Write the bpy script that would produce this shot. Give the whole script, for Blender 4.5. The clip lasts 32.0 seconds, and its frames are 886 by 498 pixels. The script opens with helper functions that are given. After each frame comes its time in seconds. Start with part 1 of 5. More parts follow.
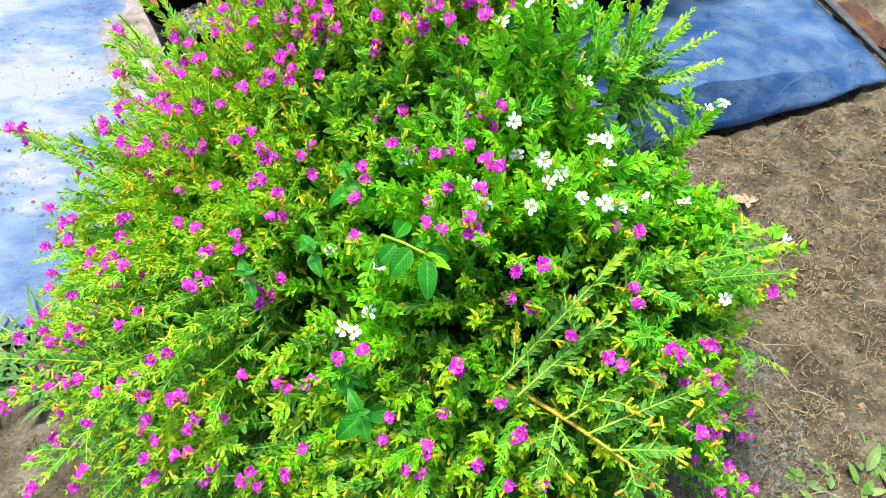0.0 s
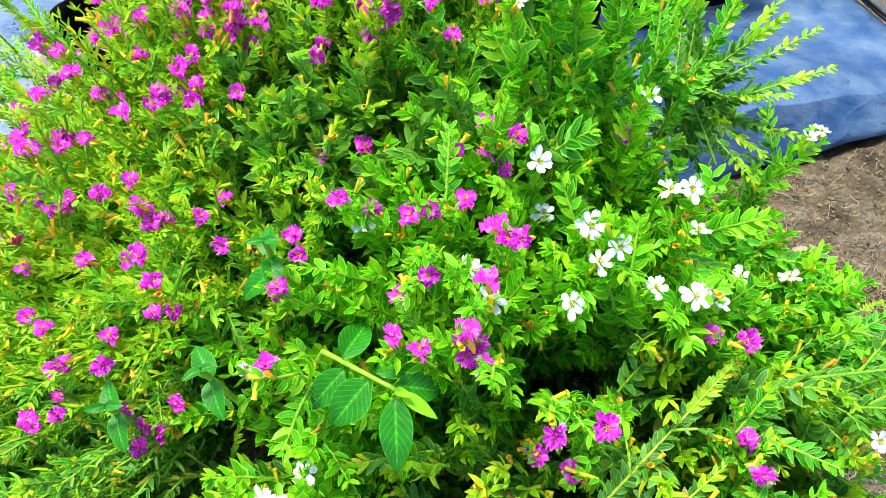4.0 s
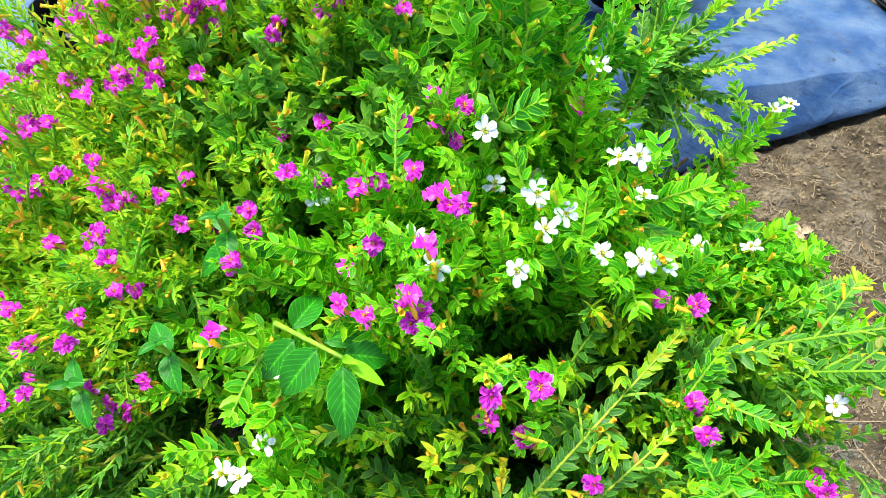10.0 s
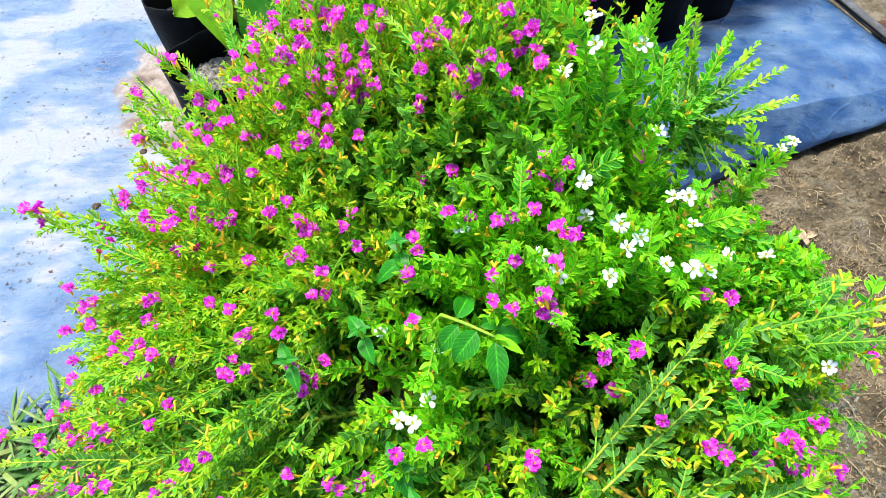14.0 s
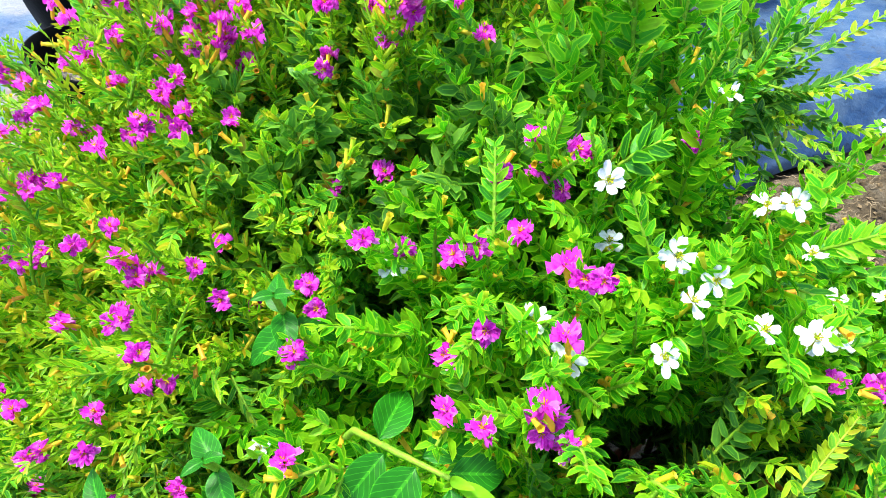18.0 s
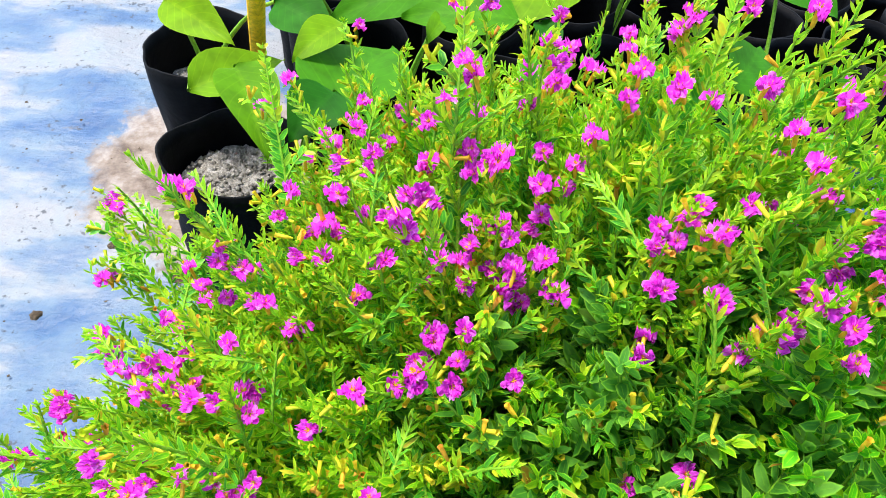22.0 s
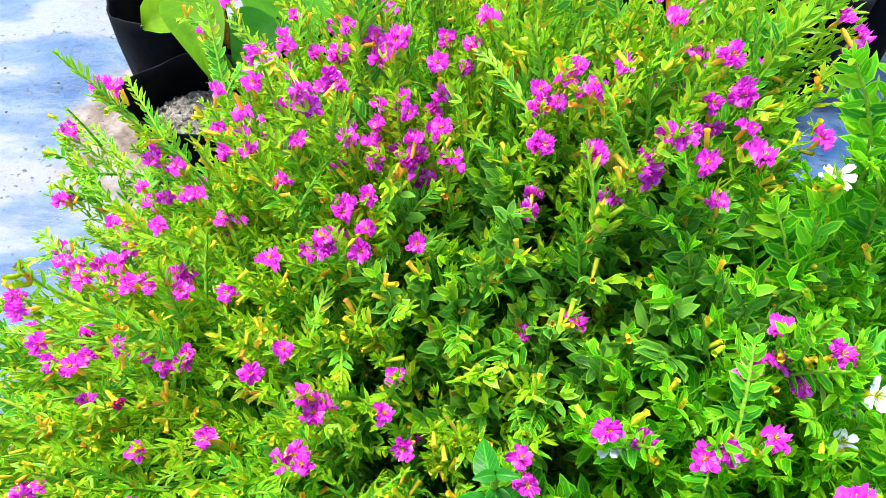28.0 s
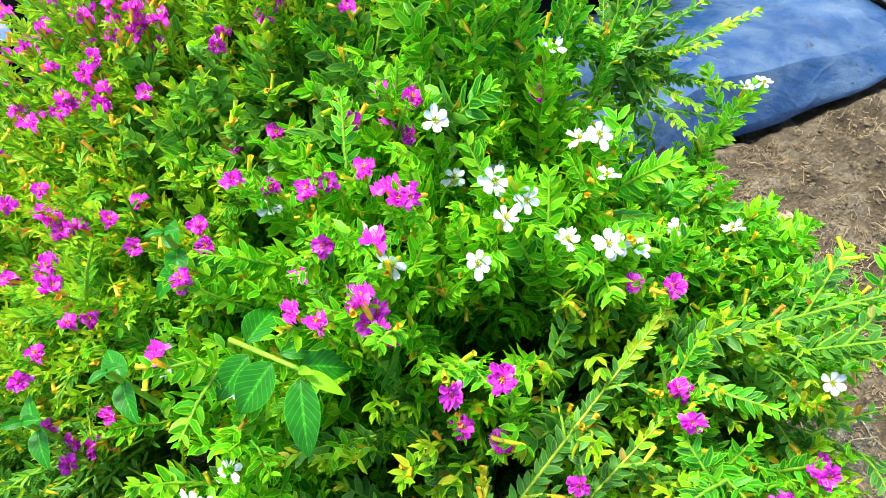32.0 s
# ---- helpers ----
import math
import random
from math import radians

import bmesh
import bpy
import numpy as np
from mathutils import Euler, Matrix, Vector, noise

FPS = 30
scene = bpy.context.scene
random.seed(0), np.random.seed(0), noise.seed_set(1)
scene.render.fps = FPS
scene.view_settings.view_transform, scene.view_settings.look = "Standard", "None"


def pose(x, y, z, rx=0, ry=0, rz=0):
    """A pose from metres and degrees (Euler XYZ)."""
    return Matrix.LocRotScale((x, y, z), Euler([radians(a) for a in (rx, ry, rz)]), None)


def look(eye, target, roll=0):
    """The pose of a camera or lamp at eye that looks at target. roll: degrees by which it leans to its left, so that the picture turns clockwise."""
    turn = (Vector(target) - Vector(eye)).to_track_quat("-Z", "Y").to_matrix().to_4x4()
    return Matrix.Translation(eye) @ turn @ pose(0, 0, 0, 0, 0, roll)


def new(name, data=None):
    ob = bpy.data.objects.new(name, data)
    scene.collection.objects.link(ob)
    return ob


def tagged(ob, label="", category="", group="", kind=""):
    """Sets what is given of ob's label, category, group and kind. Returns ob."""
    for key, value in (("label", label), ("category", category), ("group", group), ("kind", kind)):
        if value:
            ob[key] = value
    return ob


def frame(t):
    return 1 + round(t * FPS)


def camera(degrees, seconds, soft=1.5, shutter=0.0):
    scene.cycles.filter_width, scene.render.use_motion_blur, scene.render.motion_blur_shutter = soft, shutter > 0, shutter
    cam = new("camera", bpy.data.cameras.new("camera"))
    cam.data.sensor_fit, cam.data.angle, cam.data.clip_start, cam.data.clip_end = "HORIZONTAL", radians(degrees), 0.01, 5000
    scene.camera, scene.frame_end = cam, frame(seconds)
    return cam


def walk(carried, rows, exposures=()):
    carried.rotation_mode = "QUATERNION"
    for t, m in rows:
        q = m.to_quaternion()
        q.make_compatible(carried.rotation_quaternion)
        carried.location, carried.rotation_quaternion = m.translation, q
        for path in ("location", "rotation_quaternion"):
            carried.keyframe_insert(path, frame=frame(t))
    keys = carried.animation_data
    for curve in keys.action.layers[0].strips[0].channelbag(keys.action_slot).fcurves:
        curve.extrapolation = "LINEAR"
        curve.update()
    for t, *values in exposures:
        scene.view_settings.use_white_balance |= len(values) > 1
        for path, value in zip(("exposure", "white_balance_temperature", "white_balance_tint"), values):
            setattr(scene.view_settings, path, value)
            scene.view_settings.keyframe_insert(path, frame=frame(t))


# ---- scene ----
cam = camera(62.6, 32.0, 0.9)
PATH = [
    (0, (0.016, 0.022, 0.703), (0.013, 1.085, -0.991), -0.0),
    (0.5, (0.016, 0.036, 0.68), (0.015, 1.129, -0.995), -0.4),
    (1, (0.018, 0.051, 0.671), (0.03, 1.16, -0.994), -0.2),
    (1.5, (0.018, 0.056, 0.669), (0.034, 1.167, -0.994), 0.3),
    (2, (0.02, 0.063, 0.666), (0.031, 1.172, -0.998), 0.0),
    (2.5, (0.017, 0.081, 0.651), (0.045, 1.167, -1.028), 1.6),
    (3, (0.017, 0.099, 0.634), (0.052, 1.19, -1.042), 2.1),
    (3.5, (0.023, 0.114, 0.606), (0.042, 1.21, -1.067), 0.7),
    (4, (0.022, 0.142, 0.573), (0.026, 1.283, -1.069), -0.3),
    (4.5, (0.027, 0.158, 0.566), (0.046, 1.286, -1.086), -0.1),
    (6.5, (0.042, 0.155, 0.564), (0.035, 1.249, -1.11), -2.4),
    (7, (0.042, 0.152, 0.565), (0.027, 1.251, -1.106), -2.8),
    (7.5, (0.042, 0.151, 0.566), (0.025, 1.247, -1.107), -2.7),
    (8, (0.042, 0.148, 0.564), (0.03, 1.245, -1.108), -2.1),
    (8.5, (0.038, 0.145, 0.562), (0.025, 1.245, -1.108), -1.9),
    (9, (0.039, 0.143, 0.564), (0.021, 1.246, -1.105), -2.1),
    (9.5, (0.044, 0.137, 0.567), (0.028, 1.252, -1.093), -2.3),
    (10, (0.043, 0.133, 0.57), (0.027, 1.262, -1.081), -2.2),
    (10.5, (0.037, 0.132, 0.571), (0.023, 1.263, -1.078), -2.1),
    (11, (0.034, 0.131, 0.574), (0.022, 1.27, -1.07), -1.8),
    (11.5, (0.033, 0.13, 0.576), (0.017, 1.27, -1.067), -2.0),
    (12, (0.034, 0.129, 0.578), (0.021, 1.27, -1.064), -2.0),
    (12.5, (0.025, 0.113, 0.611), (0.015, 1.259, -1.028), -1.6),
    (13, (0.006, 0.094, 0.654), (-0.03, 1.254, -0.974), -2.6),
    (13.5, (-0.004, 0.078, 0.67), (-0.048, 1.208, -0.98), -3.7),
    (15.5, (-0.025, 0.065, 0.686), (-0.057, 1.207, -0.956), -4.3),
    (16, (-0.023, 0.082, 0.641), (-0.055, 1.22, -1.003), -4.5),
    (16.5, (-0.018, 0.098, 0.581), (-0.043, 1.252, -1.053), -4.4),
    (17, (-0.012, 0.127, 0.541), (-0.033, 1.306, -1.074), -3.3),
    (17.5, (-0.002, 0.154, 0.535), (0.0, 1.331, -1.082), -2.8),
    (18, (0.007, 0.178, 0.537), (0.017, 1.359, -1.077), -3.2),
    (18.5, (0.015, 0.189, 0.54), (0.029, 1.385, -1.063), -3.3),
    (19, (0.019, 0.202, 0.545), (0.036, 1.413, -1.046), -3.1),
    (19.5, (0.014, 0.214, 0.549), (0.04, 1.452, -1.021), -2.0),
    (20, (0.006, 0.233, 0.557), (0.042, 1.503, -0.987), -1.0),
    (20.5, (-0.009, 0.247, 0.564), (0.029, 1.535, -0.966), 0.2),
    (21, (-0.031, 0.255, 0.567), (0.01, 1.549, -0.957), 2.0),
    (21.5, (-0.064, 0.262, 0.562), (-0.033, 1.551, -0.967), 3.6),
    (22, (-0.104, 0.264, 0.559), (-0.051, 1.549, -0.973), 6.4),
    (22.5, (-0.125, 0.261, 0.557), (-0.06, 1.55, -0.971), 8.0),
    (23, (-0.132, 0.259, 0.559), (-0.051, 1.558, -0.96), 8.8),
    (23.5, (-0.129, 0.258, 0.559), (-0.058, 1.559, -0.959), 8.0),
    (24, (-0.126, 0.258, 0.563), (-0.061, 1.565, -0.949), 7.4),
    (24.5, (-0.123, 0.257, 0.563), (-0.058, 1.567, -0.947), 7.2),
    (26.5, (-0.102, 0.256, 0.557), (-0.042, 1.529, -0.985), 6.3),
    (27, (-0.094, 0.25, 0.554), (-0.049, 1.517, -0.993), 5.5),
    (27.5, (-0.084, 0.24, 0.549), (-0.046, 1.499, -1.004), 4.8),
    (28, (-0.065, 0.222, 0.551), (-0.03, 1.466, -1.014), 3.6),
    (28.5, (-0.048, 0.199, 0.555), (-0.01, 1.428, -1.022), 2.5),
    (29, (-0.024, 0.175, 0.553), (-0.014, 1.395, -1.031), -0.1),
    (29.5, (0.001, 0.154, 0.549), (0.004, 1.357, -1.049), -2.0),
    (30, (0.032, 0.14, 0.544), (0.022, 1.314, -1.075), -4.7),
    (30.5, (0.049, 0.136, 0.549), (0.038, 1.317, -1.066), -5.7),
    (31, (0.053, 0.135, 0.548), (0.033, 1.321, -1.063), -6.6),
    (31.5, (0.055, 0.134, 0.55), (0.034, 1.321, -1.059), -6.6),
    (32, (0.058, 0.132, 0.552), (0.036, 1.32, -1.057), -6.8),
]
# the camera's own exposure falls a little while the pale sheet is in view
walk(cam, [(t, look(eye, target, roll)) for t, eye, target, roll in PATH],
     [(0.0, 1.70), (3.0, 1.72), (12.0, 1.73), (16.0, 1.69), (20.0, 1.76), (23.0, 1.57), (24.0, 1.60), (27.0, 1.63), (28.3, 1.76), (32.0, 1.73)])

# ---- world, sun, exposure ----
world = bpy.data.worlds.new("sky")
scene.world = world
world.use_nodes = True
wn = world.node_tree
sky = wn.nodes.new("ShaderNodeTexSky")
sky.sky_type = 'NISHITA'
sky.sun_disc = False
sky.sun_elevation = radians(71)
sky.sun_rotation = radians(-49)
sky.air_density, sky.dust_density, sky.ozone_density = 1.0, 2.0, 1.0
wn.nodes["Background"].inputs[1].default_value = 0.15
wn.links.new(sky.outputs[0], wn.nodes["Background"].inputs[0])
sun = new("sun", bpy.data.lights.new("sun", 'SUN'))
sun.data.energy, sun.data.angle, sun.data.color = 2.5, radians(14), (1.0, 0.95, 0.86)
sun.matrix_world = look((-0.75, 0.65, 2.9), (0, 0, 0))


# ---- materials ----
def nodes_of(name):
    m = bpy.data.materials.new(name)
    m.use_nodes = True
    nt = m.node_tree
    return m, nt, nt.nodes["Principled BSDF"], nt.links


def noise_node(nt, scale, detail=4.0, rough=0.6):
    tc = nt.nodes.new("ShaderNodeTexCoord")
    n = nt.nodes.new("ShaderNodeTexNoise")
    n.inputs["Scale"].default_value, n.inputs["Detail"].default_value, n.inputs["Roughness"].default_value = scale, detail, rough
    nt.links.new(tc.outputs["Object"], n.inputs["Vector"])
    return n


def ramp_node(nt, stops):
    r = nt.nodes.new("ShaderNodeValToRGB")
    while len(r.color_ramp.elements) < len(stops):
        r.color_ramp.elements.new(0.5)
    for e, (p, c) in zip(r.color_ramp.elements, stops):
        e.position, e.color = p, (*c, 1)
    return r


def mixed(nt, a, b, fac, mode='MIX'):
    m = nt.nodes.new("ShaderNodeMix")
    m.data_type, m.blend_type = 'RGBA', mode
    for sock, v in ((m.inputs[0], fac), (m.inputs[6], a), (m.inputs[7], b)):
        if isinstance(v, (int, float)):
            sock.default_value = v
        elif isinstance(v, tuple):
            sock.default_value = (*v, 1)
        else:
            nt.links.new(v, sock)
    return m.outputs[2]


def bump(nt, height, strength, distance):
    b = nt.nodes.new("ShaderNodeBump")
    b.inputs["Strength"].default_value, b.inputs["Distance"].default_value = strength, distance
    nt.links.new(height, b.inputs["Height"])
    nt.links.new(b.outputs[0], nt.nodes["Principled BSDF"].inputs["Normal"])


def foliage(name, stops, rough=0.45, glow=0.35, grain=220.0, islands=True, margin=None, edge=None, veins=None, spec=0.3):
    """Thin leaf or petal: colour varies from piece to piece and in blotches; part of the light passes through."""
    m, nt, p, ln = nodes_of(name)
    if islands:
        src = nt.nodes.new("ShaderNodeNewGeometry").outputs["Random Per Island"]
    else:
        src = nt.nodes.new("ShaderNodeObjectInfo").outputs["Random"]
    r = ramp_node(nt, stops)
    ln.new(src, r.inputs[0])
    n = noise_node(nt, grain, 3.0)
    v = ramp_node(nt, [(0.3, (0.78, 0.78, 0.78)), (0.7, (1.3, 1.3, 1.3))])
    ln.new(n.outputs[0], v.inputs[0])
    col = mixed(nt, r.outputs[0], v.outputs[0], 1.0, 'MULTIPLY')
    if margin:
        at = nt.nodes.new("ShaderNodeAttribute")
        at.attribute_name = "margin"
        k = ramp_node(nt, [(0.55, (0, 0, 0)), (0.85, (1, 1, 1))])
        ln.new(at.outputs["Fac"], k.inputs[0])
        col = mixed(nt, col, mixed(nt, col, margin, 1.0, 'MULTIPLY'), k.outputs[0])
    if edge:
        at = nt.nodes.new("ShaderNodeAttribute")
        at.attribute_name = "margin"
        k = ramp_node(nt, [(0.0, (0.55, 0.55, 0.55)), (0.11, (0, 0, 0)), (0.62, (0, 0, 0)), (0.84, (0.75, 0.75, 0.75))])
        ln.new(at.outputs["Fac"], k.inputs[0])
        col = mixed(nt, col, edge, k.outputs[0])
    if veins:
        col = veined(nt, col, veins)
    ln.new(col, p.inputs["Base Color"])
    p.inputs["Roughness"].default_value = rough
    p.inputs["Specular IOR Level"].default_value = spec
    bump(nt, n.outputs[0], 0.35, 0.0006)
    tr = nt.nodes.new("ShaderNodeBsdfTranslucent")
    ln.new(col, tr.inputs[0])
    mx = nt.nodes.new("ShaderNodeMixShader")
    mx.inputs[0].default_value = glow
    out = nt.nodes["Material Output"]
    ln.new(p.outputs[0], mx.inputs[1])
    ln.new(tr.outputs[0], mx.inputs[2])
    ln.new(mx.outputs[0], out.inputs[0])
    return m


def veined(nt, col, tint):
    """Midrib and slanting side veins of a broad leaf, from its own length and breadth."""
    a, c = nt.nodes.new("ShaderNodeAttribute"), nt.nodes.new("ShaderNodeAttribute")
    a.attribute_name, c.attribute_name = "along", "across"

    def calc(op, x, y=0.0):
        m = nt.nodes.new("ShaderNodeMath")
        m.operation = op
        for s, v in zip(m.inputs, (x, y)):
            if isinstance(v, float):
                s.default_value = v
            else:
                nt.links.new(v, s)
        return m.outputs[0]
    q = calc('ABSOLUTE', c.outputs["Fac"])
    ph = calc('SUBTRACT', calc('MULTIPLY', a.outputs["Fac"], 8.0), calc('MULTIPLY', q, 2.4))
    tri = calc('ABSOLUTE', calc('SUBTRACT', calc('FRACT', calc('ADD', ph, 10.0)), 0.5))
    side = ramp_node(nt, [(0.02, (1, 1, 1)), (0.09, (0, 0, 0))])
    rib = ramp_node(nt, [(0.05, (1, 1, 1)), (0.10, (0, 0, 0)), (0.93, (0, 0, 0)), (0.97, (1, 1, 1))])
    nt.links.new(tri, side.inputs[0])
    nt.links.new(q, rib.inputs[0])
    col = mixed(nt, col, mixed(nt, col, tint, 1.0, 'MULTIPLY'), side.outputs[0])
    return mixed(nt, col, mixed(nt, col, tint, 1.0, 'MULTIPLY'), rib.outputs[0])


def rough_stuff(name, stops, scale, rough=0.9, bump_scale=None, strength=0.6, distance=0.004, spec=0.2, random_tint=False):
    """Opaque matter with two scales of mottling."""
    m, nt, p, ln = nodes_of(name)
    n = noise_node(nt, scale, 6.0, 0.65)
    r = ramp_node(nt, stops)
    ln.new(n.outputs[0], r.inputs[0])
    col = r.outputs[0]
    n2 = noise_node(nt, bump_scale or scale * 9, 5.0, 0.7)
    v = ramp_node(nt, [(0.3, (0.5, 0.5, 0.5)), (0.72, (1.35, 1.35, 1.35))])
    ln.new(n2.outputs[0], v.inputs[0])
    col = mixed(nt, col, v.outputs[0], 1.0, 'MULTIPLY')
    if random_tint:
        v2 = ramp_node(nt, [(0.0, (0.7, 0.7, 0.7)), (1.0, (1.25, 1.2, 1.1))])
        ln.new(nt.nodes.new("ShaderNodeNewGeometry").outputs["Random Per Island"], v2.inputs[0])
        col = mixed(nt, col, v2.outputs[0], 1.0, 'MULTIPLY')
    ln.new(col, p.inputs["Base Color"])
    p.inputs["Roughness"].default_value = rough
    p.inputs["Specular IOR Level"].default_value = spec
    bump(nt, n2.outputs[0], strength, distance)
    return m


LEAF = foliage("fine shrub leaf", [(0.0, (0.034, 0.22, 0.018)), (0.45, (0.072, 0.385, 0.024)), (0.85, (0.135, 0.48, 0.026)), (0.975, (0.28, 0.42, 0.02)), (1.0, (0.44, 0.26, 0.03))], glow=0.48, edge=(0.32, 0.72, 0.03), rough=0.42, spec=0.26)
GREEN_LEAF = foliage("fresh shrub leaf", [(0.0, (0.014, 0.13, 0.010)), (0.45, (0.031, 0.255, 0.013)), (0.85, (0.060, 0.36, 0.016)), (1.0, (0.12, 0.40, 0.012))], glow=0.42, edge=(0.20, 0.64, 0.015), rough=0.42, spec=0.22)
# darker olive version of the shrub leaf, with shade put into its colour
SHADE_LEAF = foliage("shaded shrub leaf", [(0.0, (0.026, 0.135, 0.020)), (0.6, (0.060, 0.25, 0.028)), (0.93, (0.11, 0.34, 0.040)), (0.982, (0.30, 0.24, 0.03)), (1.0, (0.36, 0.13, 0.02))], glow=0.46, edge=(0.19, 0.46, 0.030), rough=0.44, spec=0.24)
OVATE = foliage("broad inner leaf", [(0.0, (0.044, 0.19, 0.022)), (0.6, (0.098, 0.34, 0.034)), (0.93, (0.18, 0.43, 0.05)), (0.985, (0.34, 0.28, 0.03)), (1.0, (0.38, 0.15, 0.02))], glow=0.5, edge=(0.25, 0.55, 0.035), rough=0.42, spec=0.3)
YOUNG = foliage("young shoot leaf", [(0.0, (0.115, 0.41, 0.007)), (0.55, (0.200, 0.52, 0.010)), (0.88, (0.40, 0.57, 0.02)), (1.0, (0.58, 0.42, 0.02))], glow=0.48, edge=(0.52, 0.73, 0.02), rough=0.42)
GREEN_YOUNG = foliage("fresh young leaf", [(0.0, (0.040, 0.33, 0.005)), (0.6, (0.090, 0.46, 0.008)), (1.0, (0.28, 0.58, 0.012))], glow=0.44, edge=(0.36, 0.74, 0.015), rough=0.42, spec=0.25)
BROAD = foliage("broad glossy leaf", [(0.0, (0.009, 0.115, 0.006)), (0.7, (0.016, 0.165, 0.008)), (1.0, (0.035, 0.23, 0.010))], rough=0.42, glow=0.30, grain=120, veins=(2.6, 1.85, 1.6), spec=0.20)
SEEDLING = foliage("seedling leaf", [(0.0, (0.009, 0.075, 0.004)), (0.5, (0.020, 0.125, 0.004)), (1.0, (0.050, 0.19, 0.004))], rough=0.55, glow=0.35, grain=60, islands=False, veins=(1.2, 1.12, 1.12), spec=0.09)
LIME_SEEDLING = foliage("young seedling leaf", [(0.0, (0.05, 0.17, 0.003)), (1.0, (0.13, 0.26, 0.003))], rough=0.55, glow=0.35, grain=60, islands=False, veins=(1.2, 1.12, 1.12), spec=0.09)
PINK = foliage("magenta petal", [(0.0, (0.76, 0.030, 0.66)), (0.6, (0.85, 0.070, 0.77)), (1.0, (0.92, 0.20, 0.87))], rough=0.6, glow=0.52, grain=500, margin=(1.04, 1.9, 1.04))
FADED = foliage("faded petal", [(0.0, (0.42, 0.01, 0.12)), (1.0, (0.60, 0.02, 0.25))], rough=0.6, glow=0.3, grain=500)
WHITE = foliage("white petal", [(0.0, (0.60, 0.66, 0.67)), (1.0, (0.70, 0.72, 0.72))], rough=0.6, glow=0.25, grain=500)
CALYX = foliage("calyx tube", [(0.0, (0.36, 0.56, 0.02)), (0.45, (0.62, 0.60, 0.025)), (0.85, (0.82, 0.52, 0.035)), (1.0, (0.70, 0.32, 0.05))], glow=0.3, grain=300, margin=(1.1, 0.74, 1.4))
STEM = rough_stuff("green stem", [(0.3, (0.14, 0.36, 0.02)), (0.7, (0.26, 0.46, 0.03))], 60, rough=0.5, strength=0.2, distance=0.001)
TAN_STEM = rough_stuff("yellow stem", [(0.3, (0.24, 0.40, 0.03)), (0.7, (0.38, 0.44, 0.035))], 60, rough=0.5, strength=0.2, distance=0.001)
GOLD_STEM = rough_stuff("golden stem", [(0.3, (0.36, 0.24, 0.03)), (0.7, (0.52, 0.36, 0.035))], 60, rough=0.5, strength=0.2, distance=0.001)
WOOD = rough_stuff("brown woody stem", [(0.3, (0.10, 0.045, 0.02)), (0.7, (0.22, 0.11, 0.05))], 70, rough=0.8, strength=0.6, distance=0.001)
SOIL = rough_stuff("dry soil", [(0.28, (0.055, 0.042, 0.024)), (0.5, (0.126, 0.101, 0.061)), (0.72, (0.28, 0.24, 0.165))], 22, bump_scale=150, strength=1.0, distance=0.010)
CLOD = rough_stuff("soil crumb", [(0.3, (0.075, 0.056, 0.03)), (0.7, (0.24, 0.19, 0.115))], 40, strength=0.6, distance=0.002, random_tint=True)
POTTING = rough_stuff("potting soil", [(0.3, (0.12, 0.11, 0.09)), (0.5, (0.33, 0.31, 0.28)), (0.75, (0.60, 0.58, 0.54))], 110, strength=0.8, distance=0.004)
DARK_SOIL = rough_stuff("dark leaf mould", [(0.3, (0.02, 0.014, 0.01)), (0.6, (0.07, 0.045, 0.03)), (0.85, (0.22, 0.13, 0.07))], 60, strength=0.8, distance=0.004)
RUBBLE = rough_stuff("grey rubble", [(0.3, (0.06, 0.064, 0.048)), (0.7, (0.30, 0.30, 0.245))], 150, strength=0.8, distance=0.002, random_tint=True)
TWIG = rough_stuff("dry twig", [(0.3, (0.19, 0.14, 0.075)), (0.7, (0.42, 0.34, 0.21))], 60, strength=0.4, distance=0.001)
DRY_LEAF = rough_stuff("dry leaf", [(0.3, (0.22, 0.16, 0.09)), (0.7, (0.38, 0.30, 0.19))], 50, strength=0.4, distance=0.001)
HEM = rough_stuff("dusty grey hem", [(0.3, (0.022, 0.026, 0.032)), (0.7, (0.10, 0.105, 0.105))], 45, rough=0.6, strength=0.6, distance=0.003)
RUST_LEAF = rough_stuff("rust brown leaf", [(0.3, (0.022, 0.010, 0.006)), (0.5, (0.075, 0.032, 0.011)), (0.7, (0.16, 0.066, 0.016))], 28, rough=0.6, strength=0.5, distance=0.002)
PALE_STAKE = rough_stuff("yellowed stalk", [(0.3, (0.86, 0.48, 0.010)), (0.7, (0.92, 0.60, 0.025))], 30, rough=0.5, strength=0.2, distance=0.001)
BAG = rough_stuff("black polythene", [(0.3, (0.0012, 0.0013, 0.0016)), (0.7, (0.004, 0.0045, 0.0055))], 25, rough=0.56, bump_scale=40, strength=0.35, distance=0.004, spec=0.08)
DEBRIS = rough_stuff("dark crumbs", [(0.3, (0.03, 0.025, 0.02)), (0.7, (0.16, 0.12, 0.08))], 60, random_tint=True)
GRASS_LEAF = foliage("weed leaf", [(0.0, (0.085, 0.17, 0.045)), (1.0, (0.15, 0.25, 0.07))], grain=80, islands=False, veins=(1.4, 1.25, 1.2))
GRASS = foliage("grass blade", [(0.0, (0.04, 0.13, 0.02)), (0.7, (0.09, 0.22, 0.03)), (1.0, (0.2, 0.26, 0.06))], grain=80)


